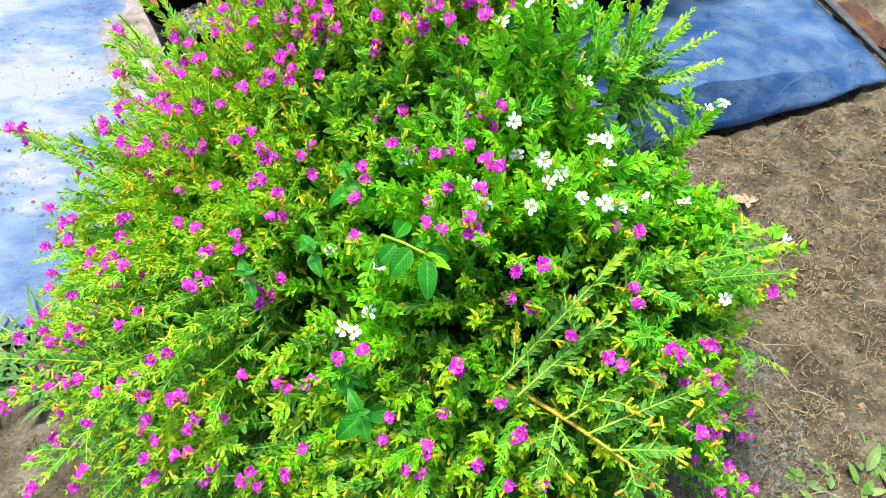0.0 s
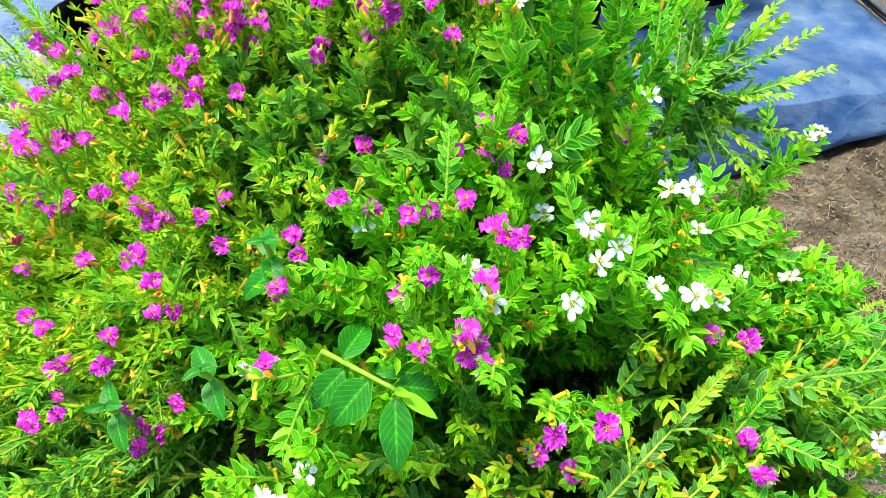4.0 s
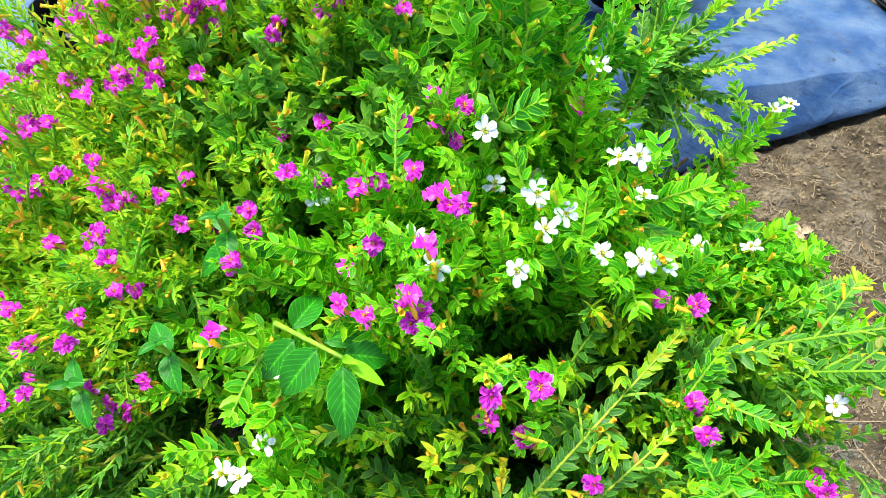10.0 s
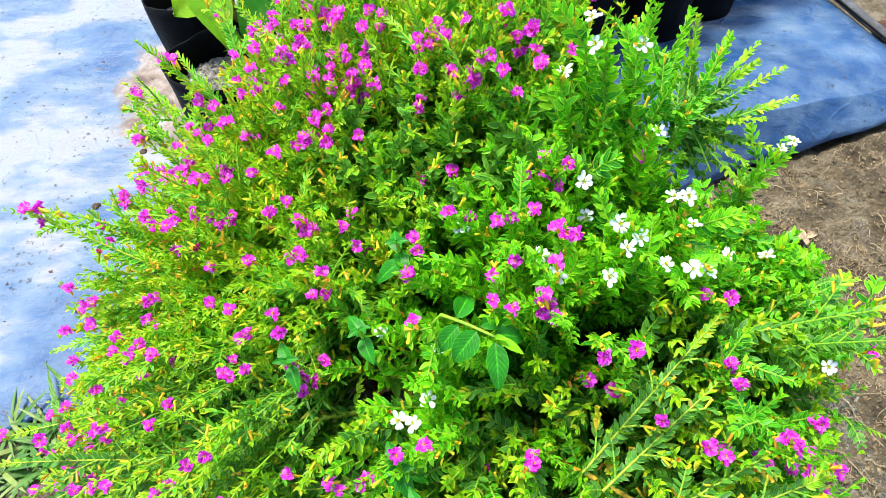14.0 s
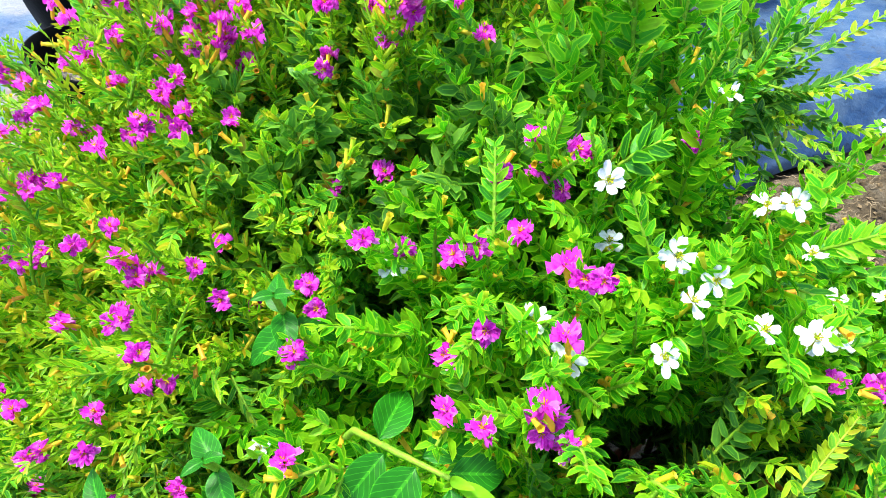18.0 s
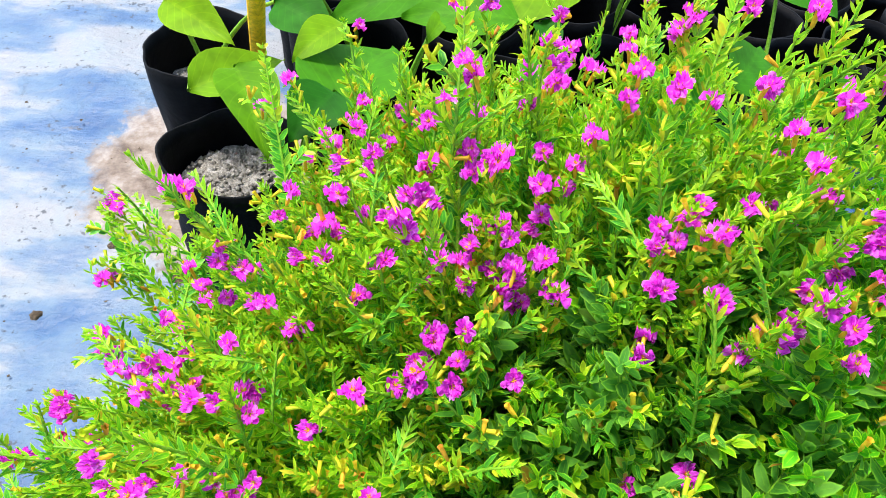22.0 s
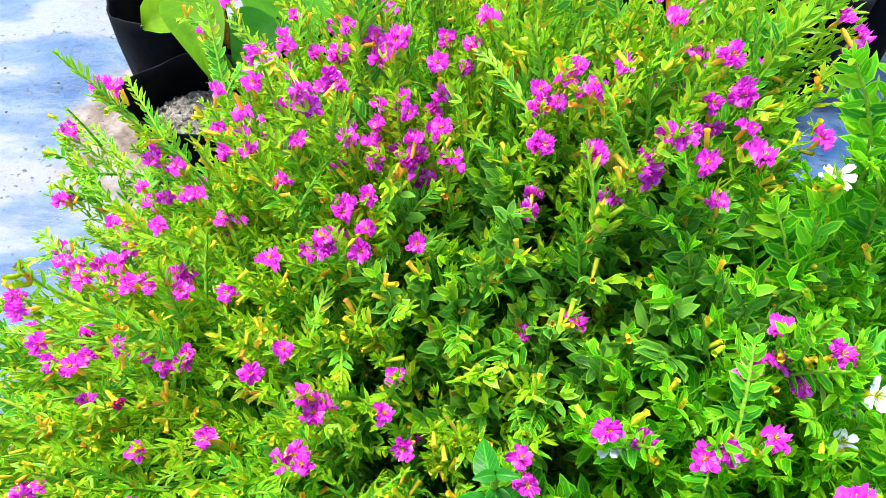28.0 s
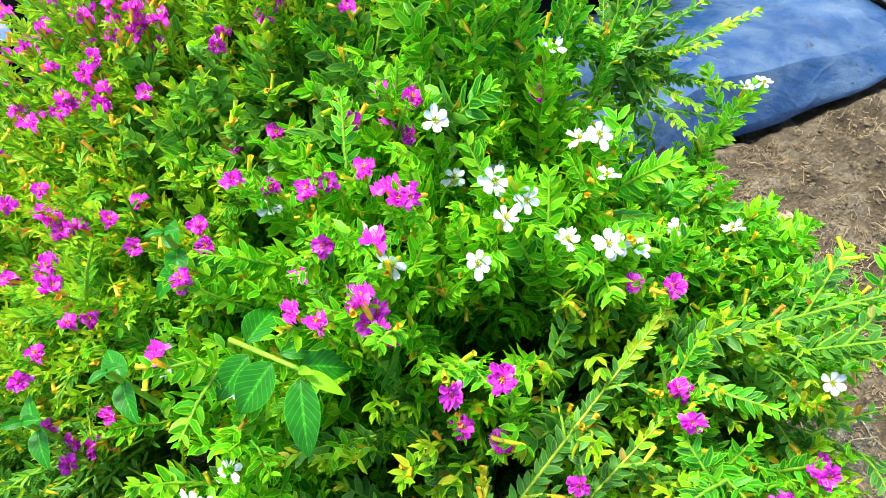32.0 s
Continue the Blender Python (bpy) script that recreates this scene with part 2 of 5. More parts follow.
def streak_node(nt, scale, detail, rough):
    """Noise stretched along one way."""
    n = noise_node(nt, 1.0, detail, rough)
    tc = n.inputs["Vector"].links[0].from_node
    mp = nt.nodes.new("ShaderNodeMapping")
    mp.inputs["Scale"].default_value = scale
    mp.inputs["Rotation"].default_value = (0, 0, 0.35)
    nt.links.new(tc.outputs["Object"], mp.inputs["Vector"])
    nt.links.new(mp.outputs[0], n.inputs["Vector"])
    return n


def tarp_material():
    """Silver-blue plastic sheet: creased, dusty, muddy along one stretch."""
    m, nt, p, ln = nodes_of("silver blue sheet")
    tc = nt.nodes.new("ShaderNodeTexCoord")
    # dust and painted sky glare: soft pale patches, stronger towards the open side
    sep = nt.nodes.new("ShaderNodeSeparateXYZ")
    ln.new(tc.outputs["Object"], sep.inputs[0])
    glare_drift = nt.nodes.new("ShaderNodeMapRange")
    for k, v in zip((1, 2, 3, 4), (0.30, -0.45, -0.085, 0.035)):
        glare_drift.inputs[k].default_value = v
    ln.new(sep.outputs[0], glare_drift.inputs[0])
    big = streak_node(nt, (5.0, 11.0, 6.0), 5.0, 0.58)
    lay = nt.nodes.new("ShaderNodeMath")
    ln.new(big.outputs[0], lay.inputs[0])
    ln.new(glare_drift.outputs[0], lay.inputs[1])
    # fewer of these pale patches on the strip along the near edge
    dot = nt.nodes.new("ShaderNodeVectorMath")
    dot.operation = 'DOT_PRODUCT'
    dot.inputs[1].default_value = (-0.366, 1.0, 0.0)
    ln.new(tc.outputs["Object"], dot.inputs[0])
    rim = nt.nodes.new("ShaderNodeMapRange")
    for k, v in zip((1, 2, 3, 4), (0.52, 0.82, -0.115, 0.025)):
        rim.inputs[k].default_value = v
    ln.new(dot.outputs["Value"], rim.inputs[0])
    lay2 = nt.nodes.new("ShaderNodeMath")
    ln.new(lay.outputs[0], lay2.inputs[0])
    ln.new(rim.outputs[0], lay2.inputs[1])
    lay = lay2
    base = ramp_node(nt, [(0.36, (0.012, 0.050, 0.135)), (0.46, (0.030, 0.080, 0.175)), (0.535, (0.075, 0.120, 0.190)), (0.60, (0.185, 0.195, 0.210))])
    ln.new(lay.outputs[0], base.inputs[0])
    fine = noise_node(nt, 24, 7.0, 0.62)
    dust = ramp_node(nt, [(0.40, (0, 0, 0)), (0.80, (0.55, 0.55, 0.55))])
    ln.new(fine.outputs[0], dust.inputs[0])
    col = mixed(nt, base.outputs[0], (0.155, 0.225, 0.27), dust.outputs[0])
    grime = ramp_node(nt, [(0.60, (0, 0, 0)), (0.74, (0.8, 0.8, 0.8))])
    ln.new(noise_node(nt, 16, 9.0, 0.85).outputs[0], grime.inputs[0])
    col = mixed(nt, col, (0.085, 0.078, 0.070), grime.outputs[0])
    # small dark specks that gather in patches
    speck = ramp_node(nt, [(0.60, (0, 0, 0)), (0.68, (0.85, 0.85, 0.85))])
    gather = nt.nodes.new("ShaderNodeMath")
    gather.operation = 'MULTIPLY_ADD'
    gather.inputs[1].default_value = 0.32
    ln.new(noise_node(nt, 13, 2.0, 0.5).outputs[0], gather.inputs[0])
    dots = nt.nodes.new("ShaderNodeMath")
    dots.operation = 'MULTIPLY_ADD'
    dots.inputs[1].default_value = 0.85
    ln.new(noise_node(nt, 130, 3.0, 0.55).outputs[0], dots.inputs[0])
    ln.new(gather.outputs[0], dots.inputs[2])
    gather.inputs[2].default_value = -0.10
    ln.new(dots.outputs[0], speck.inputs[0])
    col = mixed(nt, col, (0.02, 0.025, 0.035), speck.outputs[0])
    # mud washed against the bags
    d = nt.nodes.new("ShaderNodeVectorMath")
    d.operation = 'DISTANCE'
    d.inputs[1].default_value = (-0.326, 0.812, 0.0)
    ln.new(tc.outputs["Object"], d.inputs[0])
    wob = nt.nodes.new("ShaderNodeMath")
    wob.operation = 'MULTIPLY_ADD'
    wob.inputs[1].default_value = 0.16
    ln.new(noise_node(nt, 14, 6.0, 0.7).outputs[0], wob.inputs[0])
    ln.new(d.outputs["Value"], wob.inputs[2])
    mud = ramp_node(nt, [(0.185, (0.95, 0.95, 0.95)), (0.204, (0.8, 0.8, 0.8)), (0.217, (0, 0, 0))])
    ln.new(wob.outputs[0], mud.inputs[0])
    mudcol = ramp_node(nt, [(0.34, (0.090, 0.064, 0.045)), (0.5, (0.190, 0.150, 0.118)), (0.66, (0.30, 0.27, 0.24))])
    ln.new(noise_node(nt, 32, 5.0, 0.65).outputs[0], mudcol.inputs[0])
    col = mixed(nt, col, mudcol.outputs[0], mud.outputs[0])
    ln.new(col, p.inputs["Base Color"])
    rr = ramp_node(nt, [(0.3, (0.34, 0.34, 0.34)), (0.75, (0.62, 0.62, 0.62))])
    ln.new(fine.outputs[0], rr.inputs[0])
    ln.new(mixed(nt, rr.outputs[0], (0.95, 0.95, 0.95), mud.outputs[0]), p.inputs["Roughness"])
    p.inputs["Specular IOR Level"].default_value = 0.30
    wr = streak_node(nt, (9, 26, 9), 5.0, 0.6)
    add = nt.nodes.new("ShaderNodeMath")
    add.operation = 'MULTIPLY_ADD'
    add.inputs[1].default_value = 0.4
    ln.new(noise_node(nt, 45, 6.0, 0.7).outputs[0], add.inputs[0])
    ln.new(wr.outputs[0], add.inputs[2])
    # straight creases where the sheet was once folded and trodden
    crease = nt.nodes.new("ShaderNodeTexVoronoi")
    crease.feature = 'DISTANCE_TO_EDGE'
    crease.inputs["Scale"].default_value = 11.0
    bent = nt.nodes.new("ShaderNodeVectorMath")
    bent.operation = 'MULTIPLY_ADD'
    bent.inputs[1].default_value = (0.14, 0.14, 0.0)
    ln.new(noise_node(nt, 9, 3.0, 0.6).outputs["Color"], bent.inputs[0])
    ln.new(tc.outputs["Object"], bent.inputs[2])
    ln.new(bent.outputs[0], crease.inputs["Vector"])
    ridge = nt.nodes.new("ShaderNodeMapRange")
    for k, v in zip((1, 2, 3, 4), (0.0, 0.06, 0.20, 0.0)):
        ridge.inputs[k].default_value = v
    ln.new(crease.outputs["Distance"], ridge.inputs[0])
    # only here and there, so that they end in the smooth sheet
    part_way = nt.nodes.new("ShaderNodeMapRange")
    for k, v in zip((1, 2, 3, 4), (0.48, 0.64, 0.0, 1.0)):
        part_way.inputs[k].default_value = v
    ln.new(noise_node(nt, 7, 3.0, 0.6).outputs[0], part_way.inputs[0])
    total = nt.nodes.new("ShaderNodeMath")
    total.operation = 'MULTIPLY_ADD'
    ln.new(ridge.outputs[0], total.inputs[0])
    ln.new(part_way.outputs[0], total.inputs[1])
    ln.new(add.outputs[0], total.inputs[2])
    bump(nt, total.outputs[0], 0.60, 0.012)
    return m


TARP = tarp_material()


# ---- mesh helpers ----
def mesh_tris(name, verts, tris, idx, mats, smooth=True, **values):
    me = bpy.data.meshes.new(name)
    verts, tris = np.asarray(verts, np.float32).reshape(-1, 3), np.asarray(tris, np.int32).reshape(-1, 3)
    me.vertices.add(len(verts))
    me.vertices.foreach_set("co", verts.ravel())
    me.loops.add(tris.size)
    me.loops.foreach_set("vertex_index", tris.ravel())
    me.polygons.add(len(tris))
    me.polygons.foreach_set("loop_start", np.arange(0, tris.size, 3, dtype=np.int32))
    for m in mats:
        me.materials.append(m)
    me.polygons.foreach_set("material_index", np.asarray(idx, np.int32))
    me.polygons.foreach_set("use_smooth", np.full(len(tris), smooth))
    me.update(calc_edges=True)
    for key, val in values.items():
        me.attributes.new(key, 'FLOAT', 'POINT').data.foreach_set("value", np.asarray(val, np.float32))
    return me


def thing(name, label, category, group="", at=(0, 0, 0), kind=""):
    ob = new(name)
    ob.location = at
    ob.empty_display_size = 0.02
    return tagged(ob, label, category, group, kind)


def under(ob, parent, label="", kind=""):
    ob.parent = parent
    return tagged(ob, label, kind=kind)


def unit(v):
    v = np.asarray(v, float)
    return v / (np.linalg.norm(v, axis=-1, keepdims=True) + 1e-9)


class Growth:
    """Collects leaves and stems, then makes one mesh of them."""
    MATS = []

    def __init__(self):
        self.v, self.f, self.m, self.e, self.n = [], [], [], [], 0

    def add(self, v, f, m, e=None):
        self.e.append(np.zeros(len(v)) if e is None else e)
        self.v.append(v)
        self.f.append(f + self.n)
        self.m.append(np.full(len(f), m))
        self.n += len(v)

    # half outline of a leaf: place along it and half width
    S = np.array([0.0, 0.27, 0.27, 0.27, 0.70, 0.70, 0.70, 1.0])
    W = np.array([0.0, 0.45, 0.0, -0.45, 0.39, 0.0, -0.39, 0.0])
    E = np.array([0.7, 1, 0, 1, 1, 0, 1, 1.0])
    F = np.array([[0, 2, 1], [0, 3, 2], [1, 2, 5], [1, 5, 4], [2, 3, 6], [2, 6, 5], [4, 5, 7], [5, 6, 7]])

    def leaves(self, pos, way, up, length, width, mat, curl=0.25, fold=0.3):
        pos, way, up = np.atleast_2d(pos), unit(np.atleast_2d(way)), np.atleast_2d(up)
        side = unit(np.cross(up, way))
        nor = np.cross(way, side)
        n = len(pos)
        length, width = np.broadcast_to(length, n), np.broadcast_to(width, n)
        curl = np.broadcast_to(curl, n)
        a = length[:, None] * self.S[None]
        b = width[:, None] * self.W[None]
        c = np.abs(b) * fold - (curl * length)[:, None] * self.S[None] ** 2
        v = pos[:, None] + a[..., None] * way[:, None] + b[..., None] * side[:, None] + c[..., None] * nor[:, None]
        f = (self.F[None] + 8 * np.arange(n)[:, None, None]).reshape(-1, 3)
        self.add(v.reshape(-1, 3), f, mat, np.tile(self.E, n))

    def tube(self, pts, radii, mat, sides=5, end=0.0):
        pts = np.asarray(pts, float)
        n = len(pts)
        t = unit(np.gradient(pts, axis=0))
        ref = np.array([0.31, 0.17, 0.93]) if abs(t[0][2]) < 0.8 else np.array([0.9, 0.3, 0.1])
        s = unit(np.cross(t, ref))
        q = np.cross(t, s)
        ang = np.arange(sides) * 2 * np.pi / sides
        r = np.broadcast_to(radii, n)
        v = pts[:, None] + r[:, None, None] * (np.cos(ang)[None, :, None] * s[:, None] + np.sin(ang)[None, :, None] * q[:, None])
        i, k = np.meshgrid(np.arange(n - 1), np.arange(sides), indexing="ij")
        a, b = i * sides + k, i * sides + (k + 1) % sides
        f = np.concatenate([np.stack([a, b, b + sides], -1).reshape(-1, 3), np.stack([a, b + sides, a + sides], -1).reshape(-1, 3)])
        e = np.zeros((n, sides))
        e[-1] = end
        self.add(v.reshape(-1, 3), f, mat, e.ravel())

    def mesh(self, name, mats):
        return mesh_tris(name, np.concatenate(self.v), np.concatenate(self.f), np.concatenate(self.m), mats, margin=np.concatenate(self.e))


def bend(p0, p1, lift, n):
    """A curve from p0 to p1 that bows upward by lift."""
    p0, p1 = np.asarray(p0, float), np.asarray(p1, float)
    u = np.linspace(0, 1, n)[:, None]
    c = (p0 + p1) / 2 + np.array([0, 0, lift])
    return (1 - u) ** 2 * p0 + 2 * u * (1 - u) * c + u ** 2 * p1


# ---- ground ----
def axis(lo, hi, step, far):
    mid = np.arange(lo, hi + step / 2, step)
    out = [hi + step * 1.5 ** k * 2 for k in range(1, 40)]
    out = [o for o in out if o < far] + [far]
    low = [lo - (o - hi) for o in out][::-1]
    return np.array(low + list(mid) + out)


def sheet(xs, ys, height):
    X, Y = np.meshgrid(xs, ys)
    Z = height(X, Y)
    v = np.stack([X, Y, Z], -1).reshape(-1, 3)
    w = len(xs)
    i, j = np.meshgrid(np.arange(len(ys) - 1), np.arange(w - 1), indexing="ij")
    a = (i * w + j).ravel()
    f = np.concatenate([np.stack([a, a + 1, a + w + 1], -1), np.stack([a, a + w + 1, a + w], -1)])
    return v, f


def wavy(X, Y, scale, seed):
    """Cheap smooth noise from summed sines."""
    r = np.random.RandomState(seed)
    out = np.zeros_like(X)
    for _ in range(14):
        a, k, ph = r.uniform(0, 6.28), scale * r.uniform(0.5, 2.2), r.uniform(0, 6.28)
        out += np.sin(k * (X * np.cos(a) + Y * np.sin(a)) + ph) / (k / scale)
    return out / 6


def soil_height(X, Y):
    near = np.exp(-np.maximum(0, np.hypot(X - 0.1, Y - 0.4) - 0.8) * 2)
    z = 0.010 * wavy(X, Y, 9, 1) + 0.006 * wavy(X, Y, 55, 2) + 0.009 * np.abs(wavy(X, Y, 130, 3)) + 0.005 * wavy(X, Y, 320, 4)
    tarp_side = Y - (0.363 + 0.366 * (X + 0.39))
    z = z - 0.03 * np.clip((tarp_side + 0.02) / 0.06, 0, 1)
    return z * near - 0.012 * (1 - near)


gv, gf = sheet(axis(-0.65, 0.75, 0.005, 60), axis(0.0, 0.85, 0.005, 60), soil_height)
ground = new("ground", mesh_tris("ground", gv, gf, np.zeros(len(gf)), [SOIL]))
tagged(ground, "dry brown crumbly soil with clods and dead roots", "ground", kind="structure")


def edge_y(x):
    return 0.363 + 0.366 * (x + 0.39)


def tarp_sheet():
    """Silver-blue sheet whose near edge runs straight and stands up as a lip on the right."""
    us = np.concatenate([np.linspace(-2.2, -0.8, 15), np.linspace(-0.78, 0.61, 120)])
    vs = np.concatenate([[0, 0.006, 0.014, 0.024, 0.0322, 0.033, 0.0338, 0.042, 0.052], np.linspace(0.062, 0.75, 68), np.linspace(0.8, 2.4, 20)])
    U, V = np.meshgrid(us, vs)
    X = U - 0.38 * np.clip((U - 0.15) / 0.45, 0, 1) * np.minimum(V, 0.45)
    Y = edge_y(U) + V + 0.003 * np.sin(U * 23) + 0.002 * np.sin(U * 57 + 1)
    lip = 0.004 + 0.048 * np.interp(U, [0.0, 0.16, 0.34, 0.60], [0, 1, 1, 0])
    rise = np.interp(V.ravel(), [0, 0.0322, 0.033, 0.0338, 0.10, 0.26], [0, 0.98, 1.0, 0.995, 0.75, 0.0]).reshape(V.shape)
    Z = 0.003 + lip * rise + (0.004 * wavy(X, Y, 8, 5) + 0.0014 * wavy(X, Y, 40, 6)) * np.clip(V / 0.08, 0, 1)
    Z += 0.0022 * np.abs(wavy(X, Y, 26, 12)) * np.clip(V / 0.08, 0, 1)
    Z += 0.007 * np.maximum(0, np.sin((X * 0.5 + Y) * 9 + 2 * wavy(X, Y, 5, 8))) ** 6 * np.clip(V / 0.1, 0, 1)
    v = np.stack([X, Y, Z], -1).reshape(-1, 3)
    w = len(us)
    i, j = np.meshgrid(np.arange(len(vs) - 1), np.arange(w - 1), indexing="ij")
    a = (i * w + j).ravel()
    f = np.concatenate([np.stack([a, a + 1, a + w + 1], -1), np.stack([a, a + w + 1, a + w], -1)])
    ob = new("ground_sheet", mesh_tris("ground_sheet", v, f, np.zeros(len(f)), [TARP]))
    sol = ob.modifiers.new("thickness", 'SOLIDIFY')
    sol.thickness, sol.offset = 0.0012, -1
    return tagged(ob, "creased silver-blue plastic sheet spread on the soil, muddy beside the bags", "tarpaulin", kind="structure")


tarp_sheet()

# ---- the flowering shrubs ----
MATS = [LEAF, OVATE, YOUNG, STEM, CALYX, WOOD, TAN_STEM]
# leaf set for shaded sides: the shade is in the leaf colour
SHADY = [SHADE_LEAF, SHADE_LEAF, YOUNG, STEM, CALYX, WOOD, TAN_STEM]
FRESH = [GREEN_LEAF, OVATE, GREEN_YOUNG, STEM, CALYX, WOOD, TAN_STEM]
M_LEAF, M_OLD, M_YOUNG, M_STEM, M_CALYX, M_WOOD, M_TAN = range(7)
rng = np.random.RandomState(7)


def dome(x, y):
    """Share of the way from the crown's middle to its outline, on the ground plan."""
    rx = np.where(x < 0, 0.325 + 0.035 * np.clip((0.36 - y) / 0.1, 0, 1) - 0.075 * np.clip((y - 0.36) / 0.12, 0, 1), np.where(y < 0.34, 0.285, 0.285 - 0.145 * np.clip((y - 0.34) / 0.08, 0, 1)))
    ry = np.where(y < 0.42, 0.34, 0.27)
    k = np.where((x < 0) & (y < 0.42), 2.6, 2.0)
    return np.abs(x / rx) ** k + np.abs((y - 0.42) / ry) ** k


def whorl(g, pts, size, young, r, slim=0.38, rise=0.55):
    """Opposite pairs of small leaves along a shoot, each pair turned a little from the last; bright at its end."""
    n = len(pts)
    t = unit(np.gradient(pts, axis=0))
    up = unit(np.array([0, 0, 1.0]) + 0.35 * r.normal(size=3))
    side = unit(np.cross(t, up))
    nor = np.cross(side, t)
    u = np.linspace(0, 1, n)
    spin = r.uniform(-0.5, 0.5) + np.where(np.arange(n) % 2 == 0, 0.0, r.uniform(0.2, 1.2)) + r.normal(0, 0.15, n)
    s2 = np.cos(spin)[:, None] * side + np.sin(spin)[:, None] * nor
    n2 = np.cross(s2, t)
    ln = size * (1.0 - 0.45 * u ** 3) * np.minimum(1, 0.6 + 2 * u) * r.uniform(0.8, 1.15, n)
    for sg in (1, -1):
        ahead = rise + 0.5 * u + r.normal(0, 0.12, n)
        way = sg * s2 + ahead[:, None] * t + 0.15 * r.normal(size=(n, 3))
        lo = u < 1 - young
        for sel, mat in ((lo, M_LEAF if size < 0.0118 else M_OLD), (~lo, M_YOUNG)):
            if sel.any():
                g.leaves(pts[sel], way[sel], n2[sel] + 0.25 * r.normal(size=(sel.sum(), 3)), ln[sel], ln[sel] * (slim * r.uniform(0.85, 1.15) if size < 0.0118 else r.uniform(0.44, 0.56)), mat, r.uniform(0.05, 0.35))
    # closed tip
    g.leaves(np.repeat(pts[-1:], 3, 0), t[-1] + 0.45 * r.normal(size=(3, 3)), r.normal(size=(3, 3)), size * 0.45, size * 0.2, M_YOUNG, 0.0)


def calyx(g, at, way, length, r):
    w = unit(way)
    p = np.array([at, at + w * length * 0.25, at + w * length * 0.72, at + w * length * 0.9, at + w * length])
    g.tube(p, np.array([0.0004, 0.0008, 0.0009, 0.0009, 0.0012]), M_CALYX, 5, 1.0)


def sprig(g, start, tip, r, size=0.0090, young=0.3, sides=2, spent=1.2, lift=0.02, gap=0.0032, tan=False, slim=0.38, rise=0.6):
    """One leafy shoot with a few side shoots and spent calyx tubes."""
    start, tip = np.asarray(start, float), np.asarray(tip, float)
    L = np.linalg.norm(tip - start)
    n = max(7, int(L / gap))
    pts = bend(start, tip, lift, n) + 0.0012 * r.normal(size=(n, 3))
    g.tube(pts[:: max(1, n // 8)] if n > 16 else pts, np.linspace(0.0011, 0.0005, len(pts[:: max(1, n // 8)]) if n > 16 else n), M_TAN if tan else M_STEM, 4)
    k0 = int(n * 0.2)
    whorl(g, pts[k0:], size, young, r, slim, rise)
    t = unit(np.gradient(pts, axis=0))
    for _ in range(sides):
        k = r.randint(int(n * 0.25), max(int(n * 0.25) + 1, int(n * 0.8)))
        d = unit(t[k] + 0.9 * unit(r.normal(size=3)) + np.array([0, 0, 0.35]))
        m = r.randint(8, 15)
        sp = bend(pts[k], pts[k] + d * gap * m * 0.85, 0.004, m)
        g.tube(sp[[0, m // 2, m - 1]], np.array([0.0009, 0.0007, 0.0005]), M_STEM, 4)
        whorl(g, sp[1:], size * 0.85, young, r, slim, rise)
    for _ in range(r.poisson(spent)):
        k = r.randint(int(n * 0.45), n)
        calyx(g, pts[k], unit(r.normal(size=3)) + np.array([0, 0, 0.5]) + 0.5 * t[k], r.uniform(0.0048, 0.0076), r)


def petals(g, r, length, width, ruffle, cup, count, mat, loose=0.16):
    """A ring of crinkled petals round the origin, facing +z."""
    for k in range(count):
        a = 2 * np.pi * (k + r.uniform(-0.22, 0.22)) / count
        l, w = length * r.uniform(0.82, 1.12), width * r.uniform(0.85, 1.15)
        tilt = cup + r.normal(0, loose)
        S = np.array([0.12, 0.5, 0.82, 1.0])
        Wd = np.array([0.12, 0.42, 0.5, 0.26])
        v = []
        for s, ww in zip(S, Wd):
            for q in (-1, -0.33, 0.33, 1):
                z = l * s * np.sin(tilt) * 0.8 + ruffle * l * s * np.sin(q * 4.2 + k * 1.7 + s * 3) * 0.5
                x, y = l * s * np.cos(tilt), w * ww * q
                v.append((x * np.cos(a) - y * np.sin(a), x * np.sin(a) + y * np.cos(a), z))
        f = []
        for i in range(3):
            for j in range(3):
                p = i * 4 + j
                f += [(p, p + 4, p + 5), (p, p + 5, p + 1)]
        g.add(np.array(v), np.array(f), mat, np.tile([1, 0, 0, 1.0], 4) * np.repeat([1, 0.4, 1, 1], 4))


def flower_mesh(kind, seed):
    r = np.random.RandomState(seed)
    g = Growth()
    if kind == "pink":
        petals(g, r, 0.0052, 0.0031, 0.85, 0.10, 7, 0, 0.36)
        petals(g, r, 0.0045, 0.0026, 0.95, 0.62, 8, 0, 0.42)
        mats = [PINK, CALYX]
    elif kind == "faded":
        petals(g, r, 0.0040, 0.0034, 0.45, 0.9, 5, 0)
        mats = [FADED, CALYX]
    else:
        petals(g, r, 0.0058, 0.0032, 0.30, 0.12, 6, 0, 0.28)
        mats = [WHITE, CALYX]
    p = np.array([(0, 0, -0.0085), (0, 0, -0.0068), (0.0002, 0, -0.002), (0, 0, 0.0008)])
    g.tube(p, np.array([0.0006, 0.0010, 0.0010, 0.0014]), 1, 6, 0.6)
    for k in range(5):
        a = k * 1.256 + 0.3
        d = np.array([np.cos(a), np.sin(a), 1.6])
        g.tube(np.array([(0, 0, 0), d * 0.0012]), np.array([0.0003, 0.0002]), 1, 3)
    return g.mesh(kind + "_flower", mats)


FLOWERS = {k: [flower_mesh(k, 11 + 3 * i) for i in range(5)] for k in ("pink", "white", "faded")}


